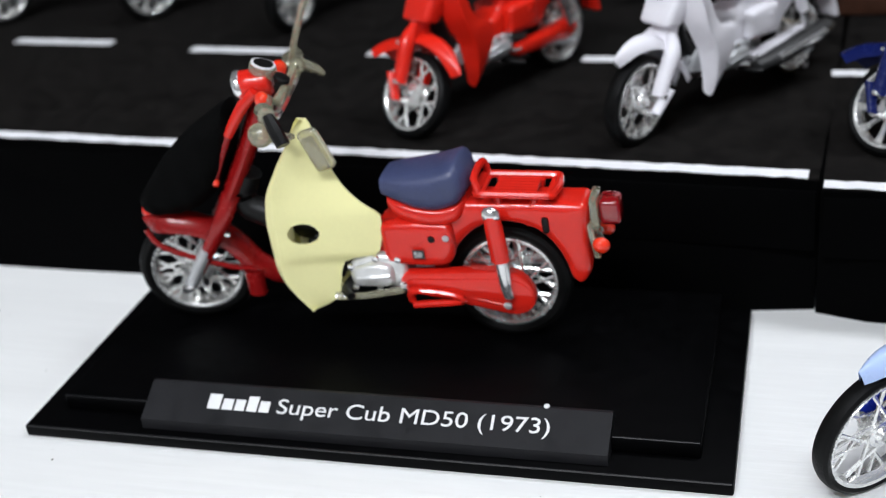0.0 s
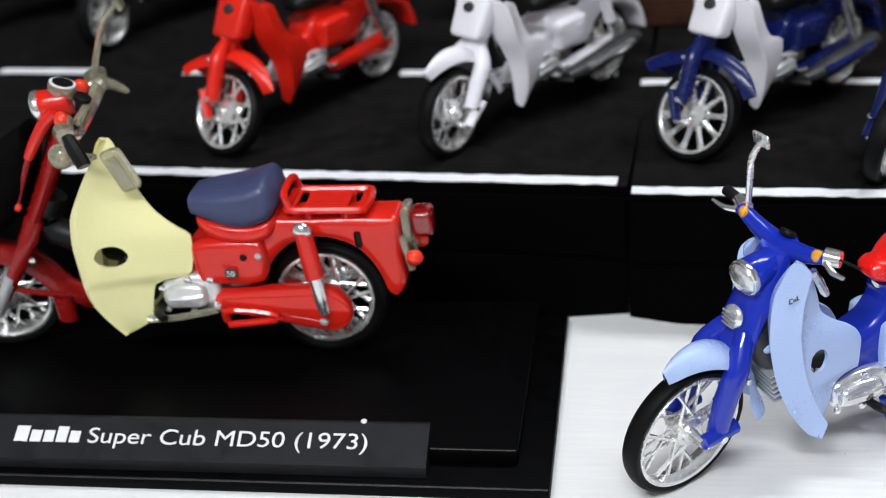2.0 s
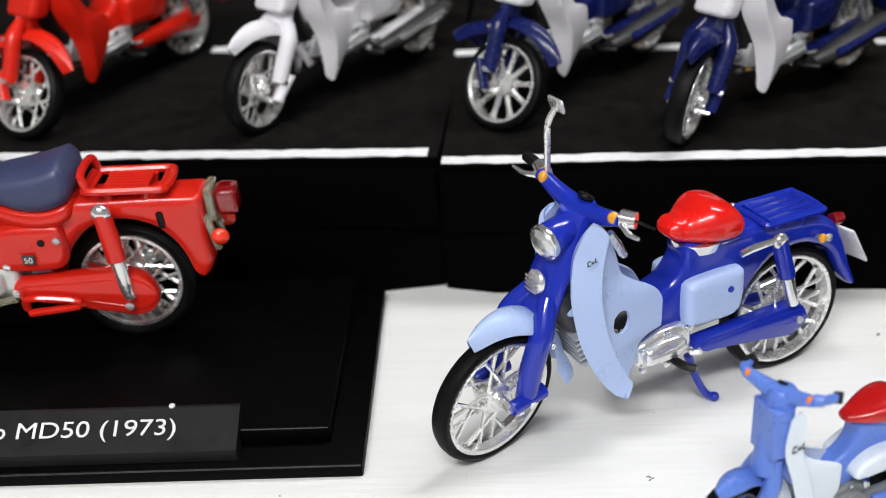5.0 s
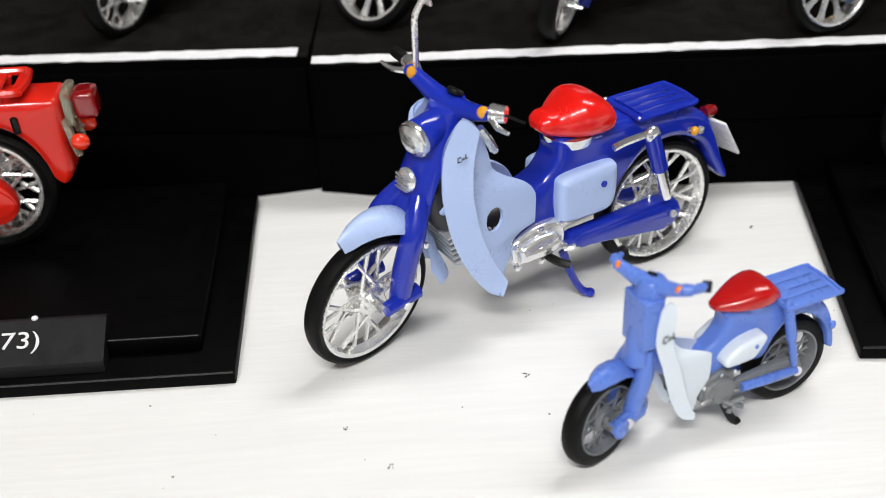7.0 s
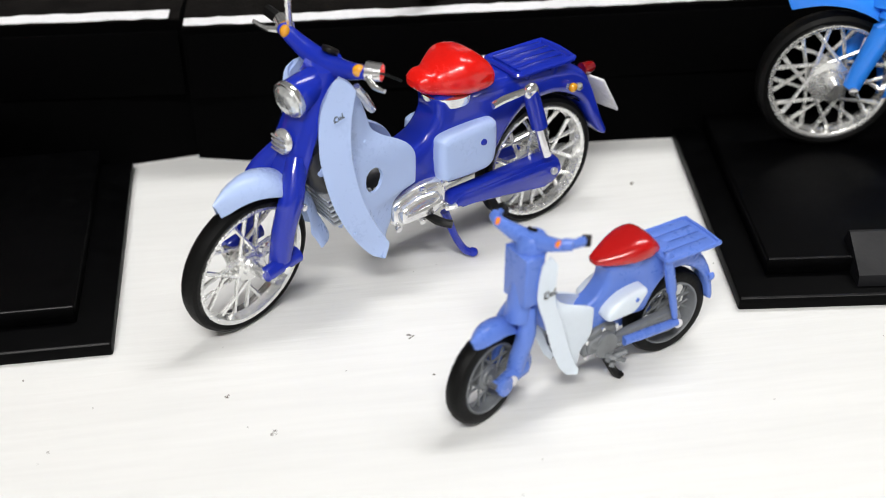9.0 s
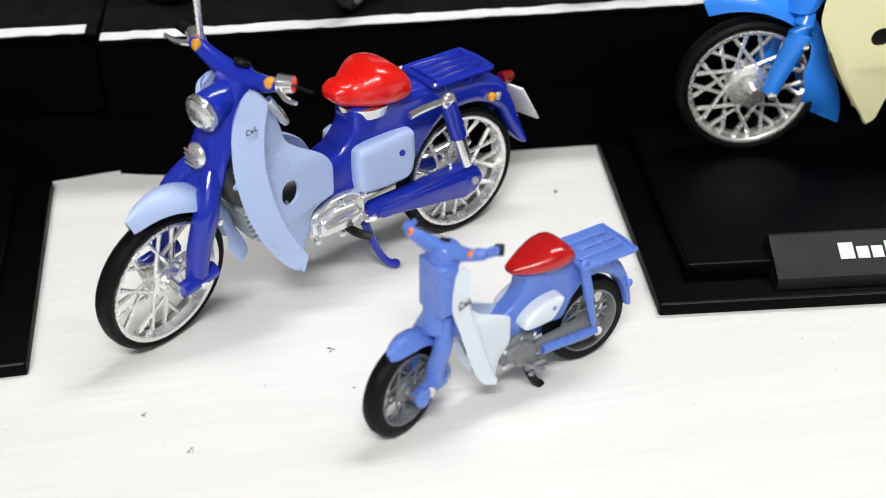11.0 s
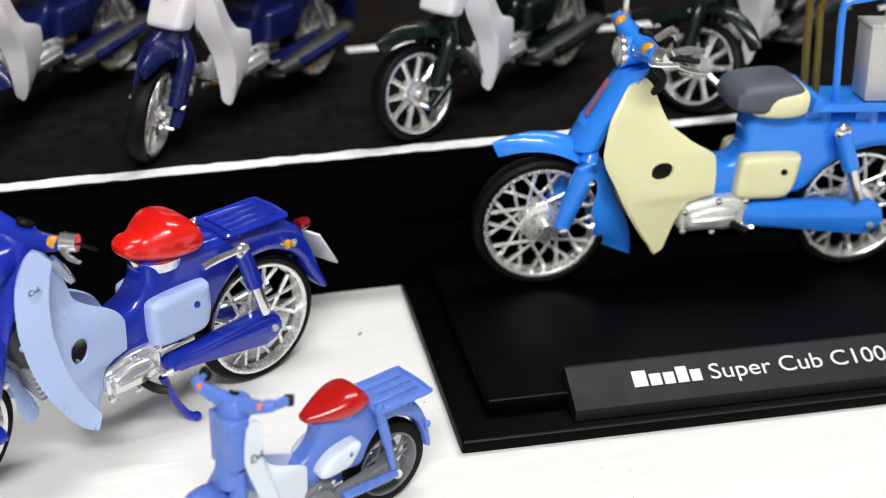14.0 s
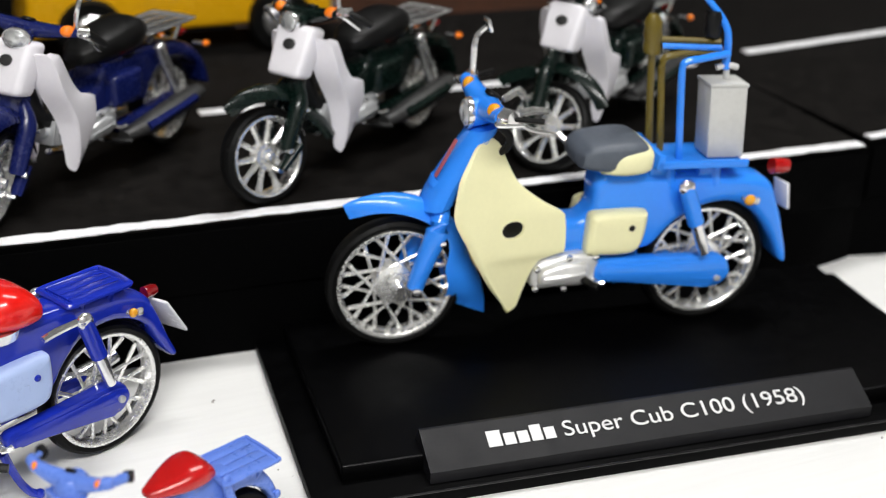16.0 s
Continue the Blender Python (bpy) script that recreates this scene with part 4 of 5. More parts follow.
H = 0.0545
TOP = H + 0.0012
box_a, mid, d, nrm, ln, turn = road_box("black card box with a dark road sheet on top", ((-0.62, 0.1667), (0.0233, 0.1199)), ((-0.62, 0.132), (0.0233, 0.1160)), 0.26, H)
painted_strip(-0.62, 0.1699, 0.0192, 0.1233, 0.0064, TOP, box_a, seed=2)
box_b, *_ = road_box("black box with faint print and a road sheet on top", ((0.0236, 0.1119), (0.4740, 0.0905)), ((0.0236, 0.1130), (0.4762, 0.0905)), 0.26, H)
painted_strip(0.0246, 0.1150, 0.4722, 0.0936, 0.0060, TOP, box_b, seed=3)
box_c, *_ = road_box("black card box with a dark road sheet on top", ((0.4800, 0.0971), (0.86, 0.1051)), ((0.4772, 0.0915), (0.86, 0.099)), 0.26, H)
painted_strip(0.4810, 0.1001, 0.86, 0.1081, 0.0056, TOP, box_c, seed=4)
for q, (w, x) in enumerate(((0.0042, 0.052), (0.0018, 0.0575), (0.0042, 0.063), (0.0040, 0.071))):
    finish("faint_letter", block((w, 0.0004, 0.0072), (x, 0.1093 - 0.046 * (x - 0.05), 0.037), 0.0002), BOXPRINT, box_b, "faint dark print")
DASHES = ((-0.590, -0.546, box_a), (-0.508, -0.462, box_a), (-0.4141, -0.3517, box_a), (-0.2985, -0.2424, box_a), (-0.1972, -0.1412, box_a), (-0.0864, -0.0325, box_a), (-0.0131, 0.0172, box_a), (0.0278, 0.0533, box_b), (0.110, 0.1658, box_b), (0.2123, 0.2648, box_b), (0.3242, 0.3748, box_b), (0.4276, 0.470, box_b), (0.5085, 0.6526, box_c))
for i, (x0, x1, bx) in enumerate(DASHES):
    y0, y1 = (0.2466 - 0.075 * x + 0.007 * (x < -0.33) for x in (x0, x1)) if bx is box_a else (0.2335 - 0.048 * (x - 0.03) * (x < 0.30) - 0.0115 * (x >= 0.30) for x in (x0, x1)) if bx is box_b else (0.2312, 0.2465)
    painted_strip(x0, y0, x1, y1, 0.0066, TOP, bx, 0.0003, 20 + i, "dash")

# ---- display bases ----


def display_base(label, m, words, x0, x1, size, lx0, lx1, brand):
    """A stepped black base with a sloping nameplate. brand: heights of the plain blocks before the words."""
    W, D = 0.2523, 0.1112
    root = tagged(new("model_plinth"), label, "plinth")
    finish("plate", block((W, D, 0.0046), (-W / 2, D / 2, 0.0023), 0.0008), BASEBLACK, root)
    finish("platform", block((W - 0.022, D - 0.0122, 0.0062), (-W / 2, (D + 0.0122) / 2, 0.0075), 0.0009, seg=3), BASEBLACK, root)
    # thin rods added to imitate the bright highlight along the front edges
    for y, z, x0_, x1_ in ((0.0125, 0.0104, -W + 0.0115, lx0 - 0.0005), (0.0125, 0.0104, lx1 + 0.0005, -0.0115), (0.0004, 0.0044, -W + 0.0006, -0.0006)):
        finish("glint_rod", tube([(x0_, y, z), (x1_, y, z)], 0.00045, 8), BASEGLINT, root, "thin glossy rod added for the highlight along the base edge")
    ya, za, yb, zb = 0.0043, 0.0087, 0.0181, 0.0160
    bm = bmesh.new()
    ends = []
    for x in (lx0, lx1):
        ends.append([bm.verts.new((x, y, z)) for y, z in ((ya, 0.0040), (ya, za), (yb, zb), (yb + 0.0012, zb), (yb + 0.0045, 0.0100), (yb + 0.0045, 0.0040))])
    a, b = ends
    bm.faces.new(a), bm.faces.new(b[::-1])
    for i in range(6):
        bm.faces.new((a[i], b[i], b[(i + 1) % 6], a[(i + 1) % 6]))
    name = finish("nameplate", bm, PLATEGREY, root, "dark grey nameplate with white lettering", smooth=False)
    slope = math.atan2(zb - za, yb - ya)
    face = Matrix.Translation((0, (ya + yb) / 2, (za + zb) / 2)) @ Matrix.Rotation(slope, 4, "X")
    x = x0
    for wdt, hgt in brand:
        for dx, w, lo, hi in ((0.0, wdt, 0.0, hgt),):
            bm = block((w * size, (hi - lo) * size, 0.0002), (x + (dx + w / 2) * size, (-0.32 + (lo + hi) / 2) * size, 0.0002), 0.00005)
            bmesh.ops.transform(bm, matrix=face, verts=bm.verts[:])
            finish("mark", bm, LETTER, name, "plain white bar")
        x += wdt * size + 0.14 * size
    x += 0.30 * size
    cu = bpy.data.curves.new("lettering", "FONT")
    cu.body, cu.size, cu.extrude = words, size * 1.36, 0.0001
    ob = new("lettering", cu)
    bpy.context.view_layer.update()
    me = bpy.data.meshes.new_from_object(ob)
    bpy.data.objects.remove(ob)
    top = max(v.co.x for v in me.vertices)
    sx = (x1 - x) / top
    for v in me.vertices:
        v.co = face @ Vector((x + v.co.x * sx, v.co.y - 0.32 * size, v.co.z + 0.0003))
    me.materials.append(LETTER)
    txt = new("lettering", me)
    txt.parent = name
    root.matrix_world = m
    return root


BRAND = ((0.80, 0.98), (0.66, 0.72), (0.62, 0.72), (0.64, 0.98), (0.62, 0.72))
BASE_A = pose(0, 0, 0)
BASE_B = pose(0.1908 + 0.2523 * math.cos(0.1047), -0.0076 - 0.2523 * math.sin(0.1047), 0, 0, 0, -6.0)
display_base("black stepped plastic base with a grey nameplate", BASE_A, "Super Cub MD50 (1973)", -0.1828, -0.0600, 0.0060, -0.2066, -0.0400, BRAND)
display_base("black stepped plastic base with a grey nameplate", BASE_B, "Super Cub C100 (1958)", -0.1930, -0.0768, 0.0060, -0.2143, -0.0530, BRAND)
fleck = finish("white_fleck", dome(0.0011, (-0.0622, 0.0187, 0.0163), (0, 0, 1), 0.7), LETTER)
tagged(fleck, "small white fleck stuck on the black base", "fleck")
HB = 0.0106

# ---- the blue and pale blue motorcycle on the table ----
C_SHIELD = dict(front=[(0.155, 0.341), (0.216, 0.295), (0.299, 0.249), (0.383, 0.217), (0.459, 0.200), (0.531, 0.191), (0.596, 0.194), (0.672, 0.211), (0.742, 0.240)],
                back=[(0.155, 0.368), (0.207, 0.392), (0.245, 0.416), (0.285, 0.428), (0.312, 0.458), (0.330, 0.512), (0.411, 0.518), (0.447, 0.502), (0.479, 0.467), (0.509, 0.415), (0.550, 0.368), (0.600, 0.352), (0.664, 0.328), (0.710, 0.302), (0.742, 0.272)],
                yf=[(0.155, -0.128), (0.30, -0.134), (0.53, -0.136), (0.68, -0.130), (0.742, -0.118)], yb=[(0.155, -0.118), (0.30, -0.088), (0.40, -0.080), (0.50, -0.084), (0.60, -0.096), (0.742, -0.104)], lip=0.34, bulge=0.004, rim=0.026)
C_AT = Matrix.Translation((0.0420, 0.0086, 0)) @ Matrix.Rotation(0.470, 4, "Z")
cb, cb_put = toy_motorcycle("royal blue toy motorcycle with pale blue shield and red seat", C_AT, 0.1084,
               main=BLUE, shieldm=LIGHTBLUE, fenderm=LIGHTBLUE, seatm=REDSEAT, coverm=LIGHTBLUE, low=0.88, r=0.212, rr=0.212, rim=0.182, rrim=0.182, steer=0.27, stem=((0.20, 0, 0.68), (0.45, 0, 0.89)),
               fender=(0.284, -6, 113, 0.066), fender_centre=(0.0, 0.212), fender_r=[(0.0, 0.300), (0.07, 0.280), (0.16, 0.262), (0.40, 0.264), (0.62, 0.280), (0.80, 0.285), (0.90, 0.281), (1.0, 0.268)], taper=0.42, foot=0.22, flare=0.0, leg=[(0.160, 0.50), (0.112, 0.42), (0.080, 0.31), (0.064, 0.205)], leg_r=[0.028, 0.036, 0.034, 0.032], link=True,
               head=[(0.290, 0.735), (0.238, 0.64), (0.188, 0.53), (0.150, 0.44)], head_w=1.12, lamp=((0.268, 0.682), (0.170, 0.664), 0.051), horn=(0.143, 0.545), bar_x=0.305, bar_z=0.716, bar_up=0.050, bar_r=0.84, mirrorm=SPOKECHROME, half=0.158, grip=(0.322, 0.250, 0.772), grip_r=(0.25, 1.0),
               shield=C_SHIELD, hole=(0.354, 0.405, 0.033, 0.036), far=0.9, far_top=0.95, mark=(0.222, -0.150, 0.648), mirrors=(1,), mirror_h=0.20, handle=True, tailm=DEEPRED,
               seat=[(0.562, 0.038, 0.578, 0.618), (0.584, 0.050, 0.562, 0.630), (0.614, 0.058, 0.552, 0.631), (0.644, 0.078, 0.545, 0.648), (0.685, 0.098, 0.538, 0.668), (0.736, 0.102, 0.536, 0.660), (0.776, 0.092, 0.543, 0.632), (0.795, 0.066, 0.556, 0.600)], base_at=(0.676, 0.535),
               body=[(0.42, 0.31), (0.45, 0.390), (0.51, 0.422), (0.565, 0.448), (0.600, 0.495), (0.606, 0.545), (0.65, 0.560), (0.80, 0.556), (0.97, 0.545), (1.08, 0.528), (1.15, 0.487), (1.184, 0.430), (1.225, 0.318), (1.248, 0.258), (1.225, 0.250), (1.181, 0.318), (1.146, 0.382), (1.09, 0.422), (1.02, 0.442), (0.93, 0.430), (0.86, 0.376), (0.80, 0.305), (0.70, 0.288), (0.60, 0.284), (0.50, 0.285)],
               rack=(0.872, 1.084, 0.077, 0.557, 0.0), rack_fill=1.86, cover=(0.686, 0.377, 0.102, 0.078), shock=((0.891, 0.520), (0.962, 0.285)), shock_y=0.112, chain=((0.645, 0.228, 0.026), (0.985, 0.212, 0.052)), engine=(0.512, 0.256, 0.092, 0.058),
               tail=(1.195, 0.462), plate=(1.205, 0.440, 1.292, 0.305), rear_ind=(1.082, 0.066, 0.460), rear_r=0.015, rear_clear=GLASSY, stand_dx=0.042)

head = cb_put("cylinder", tube([(0.246, 0, 0.470), (0.252, 0, 0.415), (0.264, 0, 0.360)], [0.030, 0.038, 0.036], 14, 3), GREYPLASTIC, "grey engine cylinder behind the fork")
for q in range(6):
    cb_put("cooling_fin", block((0.066, 0.120, 0.0075), (0.262 + 0.0042 * q, 0, 0.362 - 0.0175 * q), 0.002, Matrix.Rotation(radians(-14), 3, "Y")), SILVER, "", head)
for x, z in ((0.232, 0.440), (0.262, 0.446)):
    cb_put("cap", dome(0.016, (x, -0.036, z), (0, -1, 0), 0.8), LIGHTBLUE, "", head)
latch = cb_put("latch", tube([(0.305, -0.118, 0.705), (0.330, -0.120, 0.665), (0.352, -0.122, 0.625)], [0.013, 0.012, 0.010], 8, 3), CHROME, "chrome latch on the shield")
cb_put("latch_plate", block((0.026, 0.006, 0.050), (0.338, -0.118, 0.652), 0.003, Matrix.Rotation(radians(-28), 3, "Y")), CHROME, "", latch)
for x, z, r in ((0.270, 0.272, 0.006), (0.352, 0.235, 0.006), (0.318, 0.545, 0.005)):
    cb_put("rivet", dome(r, (x, -0.130, z), (0, -1, 0), 0.6), LIGHTBLUE)

# ---- the small blue toy motorcycle in front ----
S_AT = Matrix.Translation((0.1109, -0.0490, 0)) @ Matrix.Rotation(0.389, 4, "Z") @ Matrix.Translation((0, 0.0056, 0))
S_FIT = (1.016, 0.105, -0.040, 0.0, 1.211, -0.076)
sb, sb_put = toy_motorcycle("small blue toy motorcycle with dark red seat and pale shield", S_AT, 0.0577,
               main=TOYBLUE, shieldm=TOYPALE, fenderm=TOYBLUE, seatm=TOYRED, coverm=TOYPALE, wheel=GREYPLASTIC, engm=GREYPLASTIC, finm=GREYPLASTIC, r=0.250, rr=0.240, rim=0.182, rrim=0.176, hw=0.048, hub=0.065, wheel_y=0.015, cast=False,
               fit=S_FIT, hole=None, lamp=((0.10, 0.800), (0.095, 0.800), 0.030), gripm=TOYBLUE, levers=False, holdm=TOYBLUE, indm=ORANGE, rackm=TOYBLUE, plate=None, standm=BLACKPLASTIC, stand_r=1.9, eyem=TOYBLUE, rearm=TOYBLUE, fender=(0.292, -20, 116, 0.070),
               head=[(0.16, 0.80), (0.10, 0.74), (0.075, 0.60), (0.07, 0.52)], leg=[(0.105, 0.57), (0.120, 0.45), (0.132, 0.33), (0.135, 0.25)], leg_r=[0.036, 0.046, 0.046, 0.042], link=True, nutm=WHITEPAINT, nut_r=0.026, link_r=[0.040, 0.036],
               cover_shape="leaf", cover=(0.625, 0.462, 0.112, 0.052), cover_t=0.085, seat=[(0.486, 0.036, 0.634, 0.664), (0.545, 0.068, 0.622, 0.680), (0.615, 0.100, 0.616, 0.700), (0.685, 0.118, 0.614, 0.718), (0.750, 0.116, 0.616, 0.718), (0.800, 0.096, 0.626, 0.686)],
               rack=(0.83, 1.15, 0.135, 0.605, 0.0), engine=(0.52, 0.30, 0.095, 0.065), rear_ind=(1.185, 0.07, 0.41), tail=(1.19, 0.53), chainm=GREYPLASTIC, grip=(0.21, 0.225, 0.868), rodm=TOYBLUE, pedalm=GREYPLASTIC, bar_x=0.11, bar_z=0.845, mark=(0.128, -0.140, 0.660), mark_s=2.0,
               bar_steer=0.06, pegm=GREYPLASTIC, bar_up=0.035, steer=0.32, shift=(-0.066, 0.040), grip_r=(1.3, 0.8), far=0.5, far_top=0.7, tubem=TOYBLUE, seatbasem=TOYBLUE,
               shield=dict(front=[(0.185, 0.330), (0.21, 0.315), (0.336, 0.240), (0.50, 0.165), (0.653, 0.105), (0.77, 0.110), (0.80, 0.125)], back=[(0.185, 0.385), (0.29, 0.404), (0.375, 0.462), (0.48, 0.456), (0.505, 0.41), (0.56, 0.265), (0.60, 0.225), (0.75, 0.205), (0.80, 0.175)], yf=[(0.19, -0.12), (0.5, -0.13), (0.72, -0.125), (0.826, -0.10)], yb=[(0.19, -0.11), (0.4, -0.10), (0.826, -0.09)], lip=0.22, bulge=0.003, rim=0.020))

sb_put("front_column", prism([(0.035, 0.812), (0.14, 0.812), (0.14, 0.595), (0.052, 0.595)], -0.094, 0.094, 0.014, 3), TOYBLUE, "boxy blue steering column")
sb_put("bar_neck", lathe([(0.0, 0.0), (0.072, 0.0), (0.076, 0.02), (0.070, 0.06), (0.055, 0.075), (0.0, 0.075)], (0.12, 0, 0.795), 24, "Z"), TOYBLUE)
boss = Matrix.Rotation(0.32, 3, "Z")
for x, r, mt in ((0.0, 0.050, TOYBLUE), (0.055, 0.026, WHITEPAINT)):
    at = boss @ Vector((x - 0.10, -0.115, 0)) + Vector((0.034, 0.040, 0.246))
    sb_put("axle_boss", disc(r, 0.022, at, boss @ Vector((0, -1, 0)), 0.006, 20), mt, "", None, False)
sb_put("swing_bar", tube([(0.655, -0.108, 0.250), (0.80, -0.110, 0.246), (0.985, -0.108, 0.240)], [0.024, 0.026, 0.022], 10, 3), TOYBLUE, "", None, False)
sb_put("engine_cap", disc(0.062, 0.030, (0.545, -0.112, 0.285), (0, -1, 0), 0.010, 28), GREYPLASTIC)
for dx, dz in ((-0.055, 0.022), (0.060, 0.030), (0.050, -0.030), (-0.030, -0.040)):
    sb_put("pedal", tube([(0.60, -0.105, 0.195), (0.60 + dx, -0.135, 0.195 + dz)], [0.017, 0.014], 8), GREYPLASTIC, "grey plastic pedal")
for s in (-1, 1):
    tip = Matrix.Rotation(0.38, 3, "Z") @ Vector((0.112, s * 0.228, 0)) + Vector((0.10, 0, 0.868))
    sb_put("grip_end", disc(0.024, 0.045, tip, Matrix.Rotation(0.40, 3, "Z") @ Vector((0.5, s, 0.05)), 0.006, 16), BLACKPLASTIC, "black rubber grip end")

# ---- the red motorcycle on its base ----
MD_AT = BASE_A @ Matrix.Translation((-0.2089, 0.0696, HB)) @ Matrix.Rotation(0.0141, 4, "Z")
MD_K, MD_FIT = 0.124, (1.045, -0.078, -0.021, -0.003, 0.9985, -0.027)
MD_STEM = ((0.02, 0, 0.19), (0.52, 0, 0.855))
MD_SHIELD = dict(front=[(0.142, 0.420), (0.206, 0.378), (0.310, 0.352), (0.42, 0.352), (0.518, 0.366), (0.603, 0.405), (0.68, 0.449), (0.752, 0.488)],
                 back=[(0.142, 0.440), (0.192, 0.507), (0.312, 0.549), (0.342, 0.655), (0.46, 0.678), (0.50, 0.630), (0.545, 0.59), (0.612, 0.558), (0.68, 0.532), (0.752, 0.520)],
                 yf=[(0.142, -0.11), (0.31, -0.13), (0.52, -0.13), (0.62, -0.115), (0.752, -0.06)], yb=[(0.142, -0.10), (0.32, -0.085), (0.46, -0.08), (0.60, -0.075), (0.752, -0.055)], lip=0.10)
# mudguard, fork and head take the darker red, which has their shade painted in
md, md_put = toy_motorcycle("red toy motorcycle with cream shield, navy seat and black bag", MD_AT, MD_K, fit=MD_FIT,
               main=REDPAINT, shieldm=CREAM, fenderm=SHADEDRED, seatm=NAVYSEAT, coverm=REDPAINT, headm=SHADEDRED, legm=SHADEDRED, r=0.186, rr=0.187, rim=0.144, rrim=0.144, wheel_y=0.03, wheel=SPOKECHROME, spokes=28, hw=0.034, fender=(0.246, -14, 108, 0.05), fender_centre=(0.0, 0.190),
               shield=MD_SHIELD, hole=(0.455, 0.412, 0.044, 0.034), head=[(0.375, 0.79), (0.325, 0.69), (0.275, 0.60), (0.215, 0.50)], leg=[(0.215, 0.50), (0.175, 0.43), (0.095, 0.31), (0.02, 0.205)], leg_r=[0.028, 0.026, 0.020, 0.018],
               lamp=((0.412, 0.846), (0.326, 0.836), 0.044), bar_x=0.432, bar_z=0.810, bar_up=0.02, steer=0.26, stem=MD_STEM, bar_steer=-0.12, grip=(0.480, 0.250, 0.760), grip_r=(1.2, 1.1), covered=False, levers=False, tubem=BLACKPLASTIC, finm=DARKMETAL, holdm=CLEARGREY, mirrors=(1,), mirrorm=CLEARGREY, mirror_h=0.22, mirror_dx=0.10, indm=REDORANGE, ind_r=0.026, ind_y=0.110,
               seat=[(0.690, 0.074, 0.516, 0.575), (0.735, 0.088, 0.498, 0.586), (0.785, 0.100, 0.480, 0.594), (0.835, 0.106, 0.476, 0.604), (0.875, 0.105, 0.486, 0.616), (0.905, 0.100, 0.500, 0.624), (0.922, 0.086, 0.524, 0.608)], seat_power=3.4, seat_base=False,
               seat_skirt=[(0.700, 0.064, 0.470, 0.518), (0.730, 0.082, 0.444, 0.510), (0.790, 0.094, 0.430, 0.498), (0.850, 0.096, 0.430, 0.496), (0.895, 0.088, 0.446, 0.506), (0.915, 0.066, 0.470, 0.520)], skirtm=REDPAINT,
               body=[(0.62, 0.33), (0.65, 0.42), (0.70, 0.435), (0.715, 0.50), (0.78, 0.51), (0.95, 0.505), (1.10, 0.508), (1.20, 0.508), (1.250, 0.500), (1.249, 0.44), (1.242, 0.364), (1.242, 0.295), (1.215, 0.254), (1.186, 0.270), (1.174, 0.315), (1.148, 0.370), (1.10, 0.418), (1.02, 0.438), (0.94, 0.415), (0.88, 0.360), (0.845, 0.305), (0.80, 0.300), (0.70, 0.30)],
               body_w=0.060, rack=(0.955, 1.166, 0.070, 0.533, 0.0), rackm=REDPAINT, rack_bars=6, rack_span=0.8, bar_from=0.22, bar_to=0.78, rack_r=0.012, cover=(0.772, 0.375, 0.105, 0.072), cover_t=0.034, screwm=BLACKPLASTIC, shock=((1.0, 0.488), (1.012, 0.222)), shockm=REDPAINT,
               chain=((0.735, 0.250, 0.034), (1.005, 0.222, 0.078)), engine=(0.635, 0.275, 0.082, 0.062), engm=SATIN, tail=(1.306, 0.468), tail_block=True, tailm=DEEPRED, plate=None, rear_ind=(1.276, 0.046, 0.378), rear_r=0.024, rearm=REDORANGE, stand=False, tail_s=1.0, far=0.2, far_top=0.3, head_w=1.02, skirt=0.0)
# front bag, front rod, tail bracket, step bar, dial, mirror and mark
bag = saddle([(-0.045, 0.080, 0.435, 0.505), (0.00, 0.100, 0.425, 0.565), (0.07, 0.105, 0.435, 0.645), (0.14, 0.105, 0.47, 0.705), (0.215, 0.095, 0.56, 0.755), (0.265, 0.065, 0.67, 0.785)], power=2.9)
for v in bag.verts:
    v.co.y += 0.004 * math.sin(60 * v.co.z) + 0.003 * math.sin(90 * v.co.x)
md_put("front_bag", bag, CLOTH, "soft black cloth bag")
md_put("rack_hoop", tube([(0.965, -0.068, 0.533), (0.960, -0.067, 0.562), (0.956, -0.058, 0.578), (0.954, 0.0, 0.582), (0.956, 0.058, 0.578), (0.960, 0.067, 0.562), (0.965, 0.068, 0.533)], 0.011, 8, 4), REDPAINT)
md_put("fender_knob", dome(0.030, (-0.050, -0.02, 0.428), (0, 0, 1), 0.95), REDPAINT)
for s in (-1, 1):
    for nm, bm, mt, tag in (("fender_rod", tube([(-0.060, s * 0.045, 0.405), (-0.03, s * 0.062, 0.355), (0.06, s * 0.068, 0.305), (0.16, s * 0.062, 0.258), (0.225, s * 0.05, 0.23)], 0.009, 8, 4), SHADEDRED, ""), ("fork_slider", tube([(0.105, s * 0.070, 0.335), (0.018, s * 0.070, 0.20)], [0.021, 0.019], 10), SILVER, "bare metal fork slider")):
        bmesh.ops.rotate(bm, verts=bm.verts[:], cent=MD_STEM[0], matrix=Matrix.Rotation(0.26, 3, Vector(MD_STEM[1]).normalized()))
        md_put(nm, bm, mt, tag)
    md_put("tail_bracket", block((0.020, 0.020, 0.110), (1.256, s * 0.042, 0.385), 0.005, Matrix.Rotation(radians(-8), 3, "Y")), CLEARGREY, "yellowed clear bracket")
md_put("lamp_bezel", block((0.024, 0.100, 0.096), (1.265, 0, 0.466), 0.008), CLEARGREY)
md_put("step_bar", tube([(0.515, -0.13, 0.212), (0.60, -0.125, 0.215), (0.715, -0.115, 0.238)], [0.013, 0.012, 0.012], 8, 3), CLEARGREY, "yellowed clear step bar")
md_put("dial", disc(0.038, 0.030, (0.396, 0, 0.878), (0.35, 0, 0.94), 0.004, 24), CLEARGREY, "round dial with a black and white face")
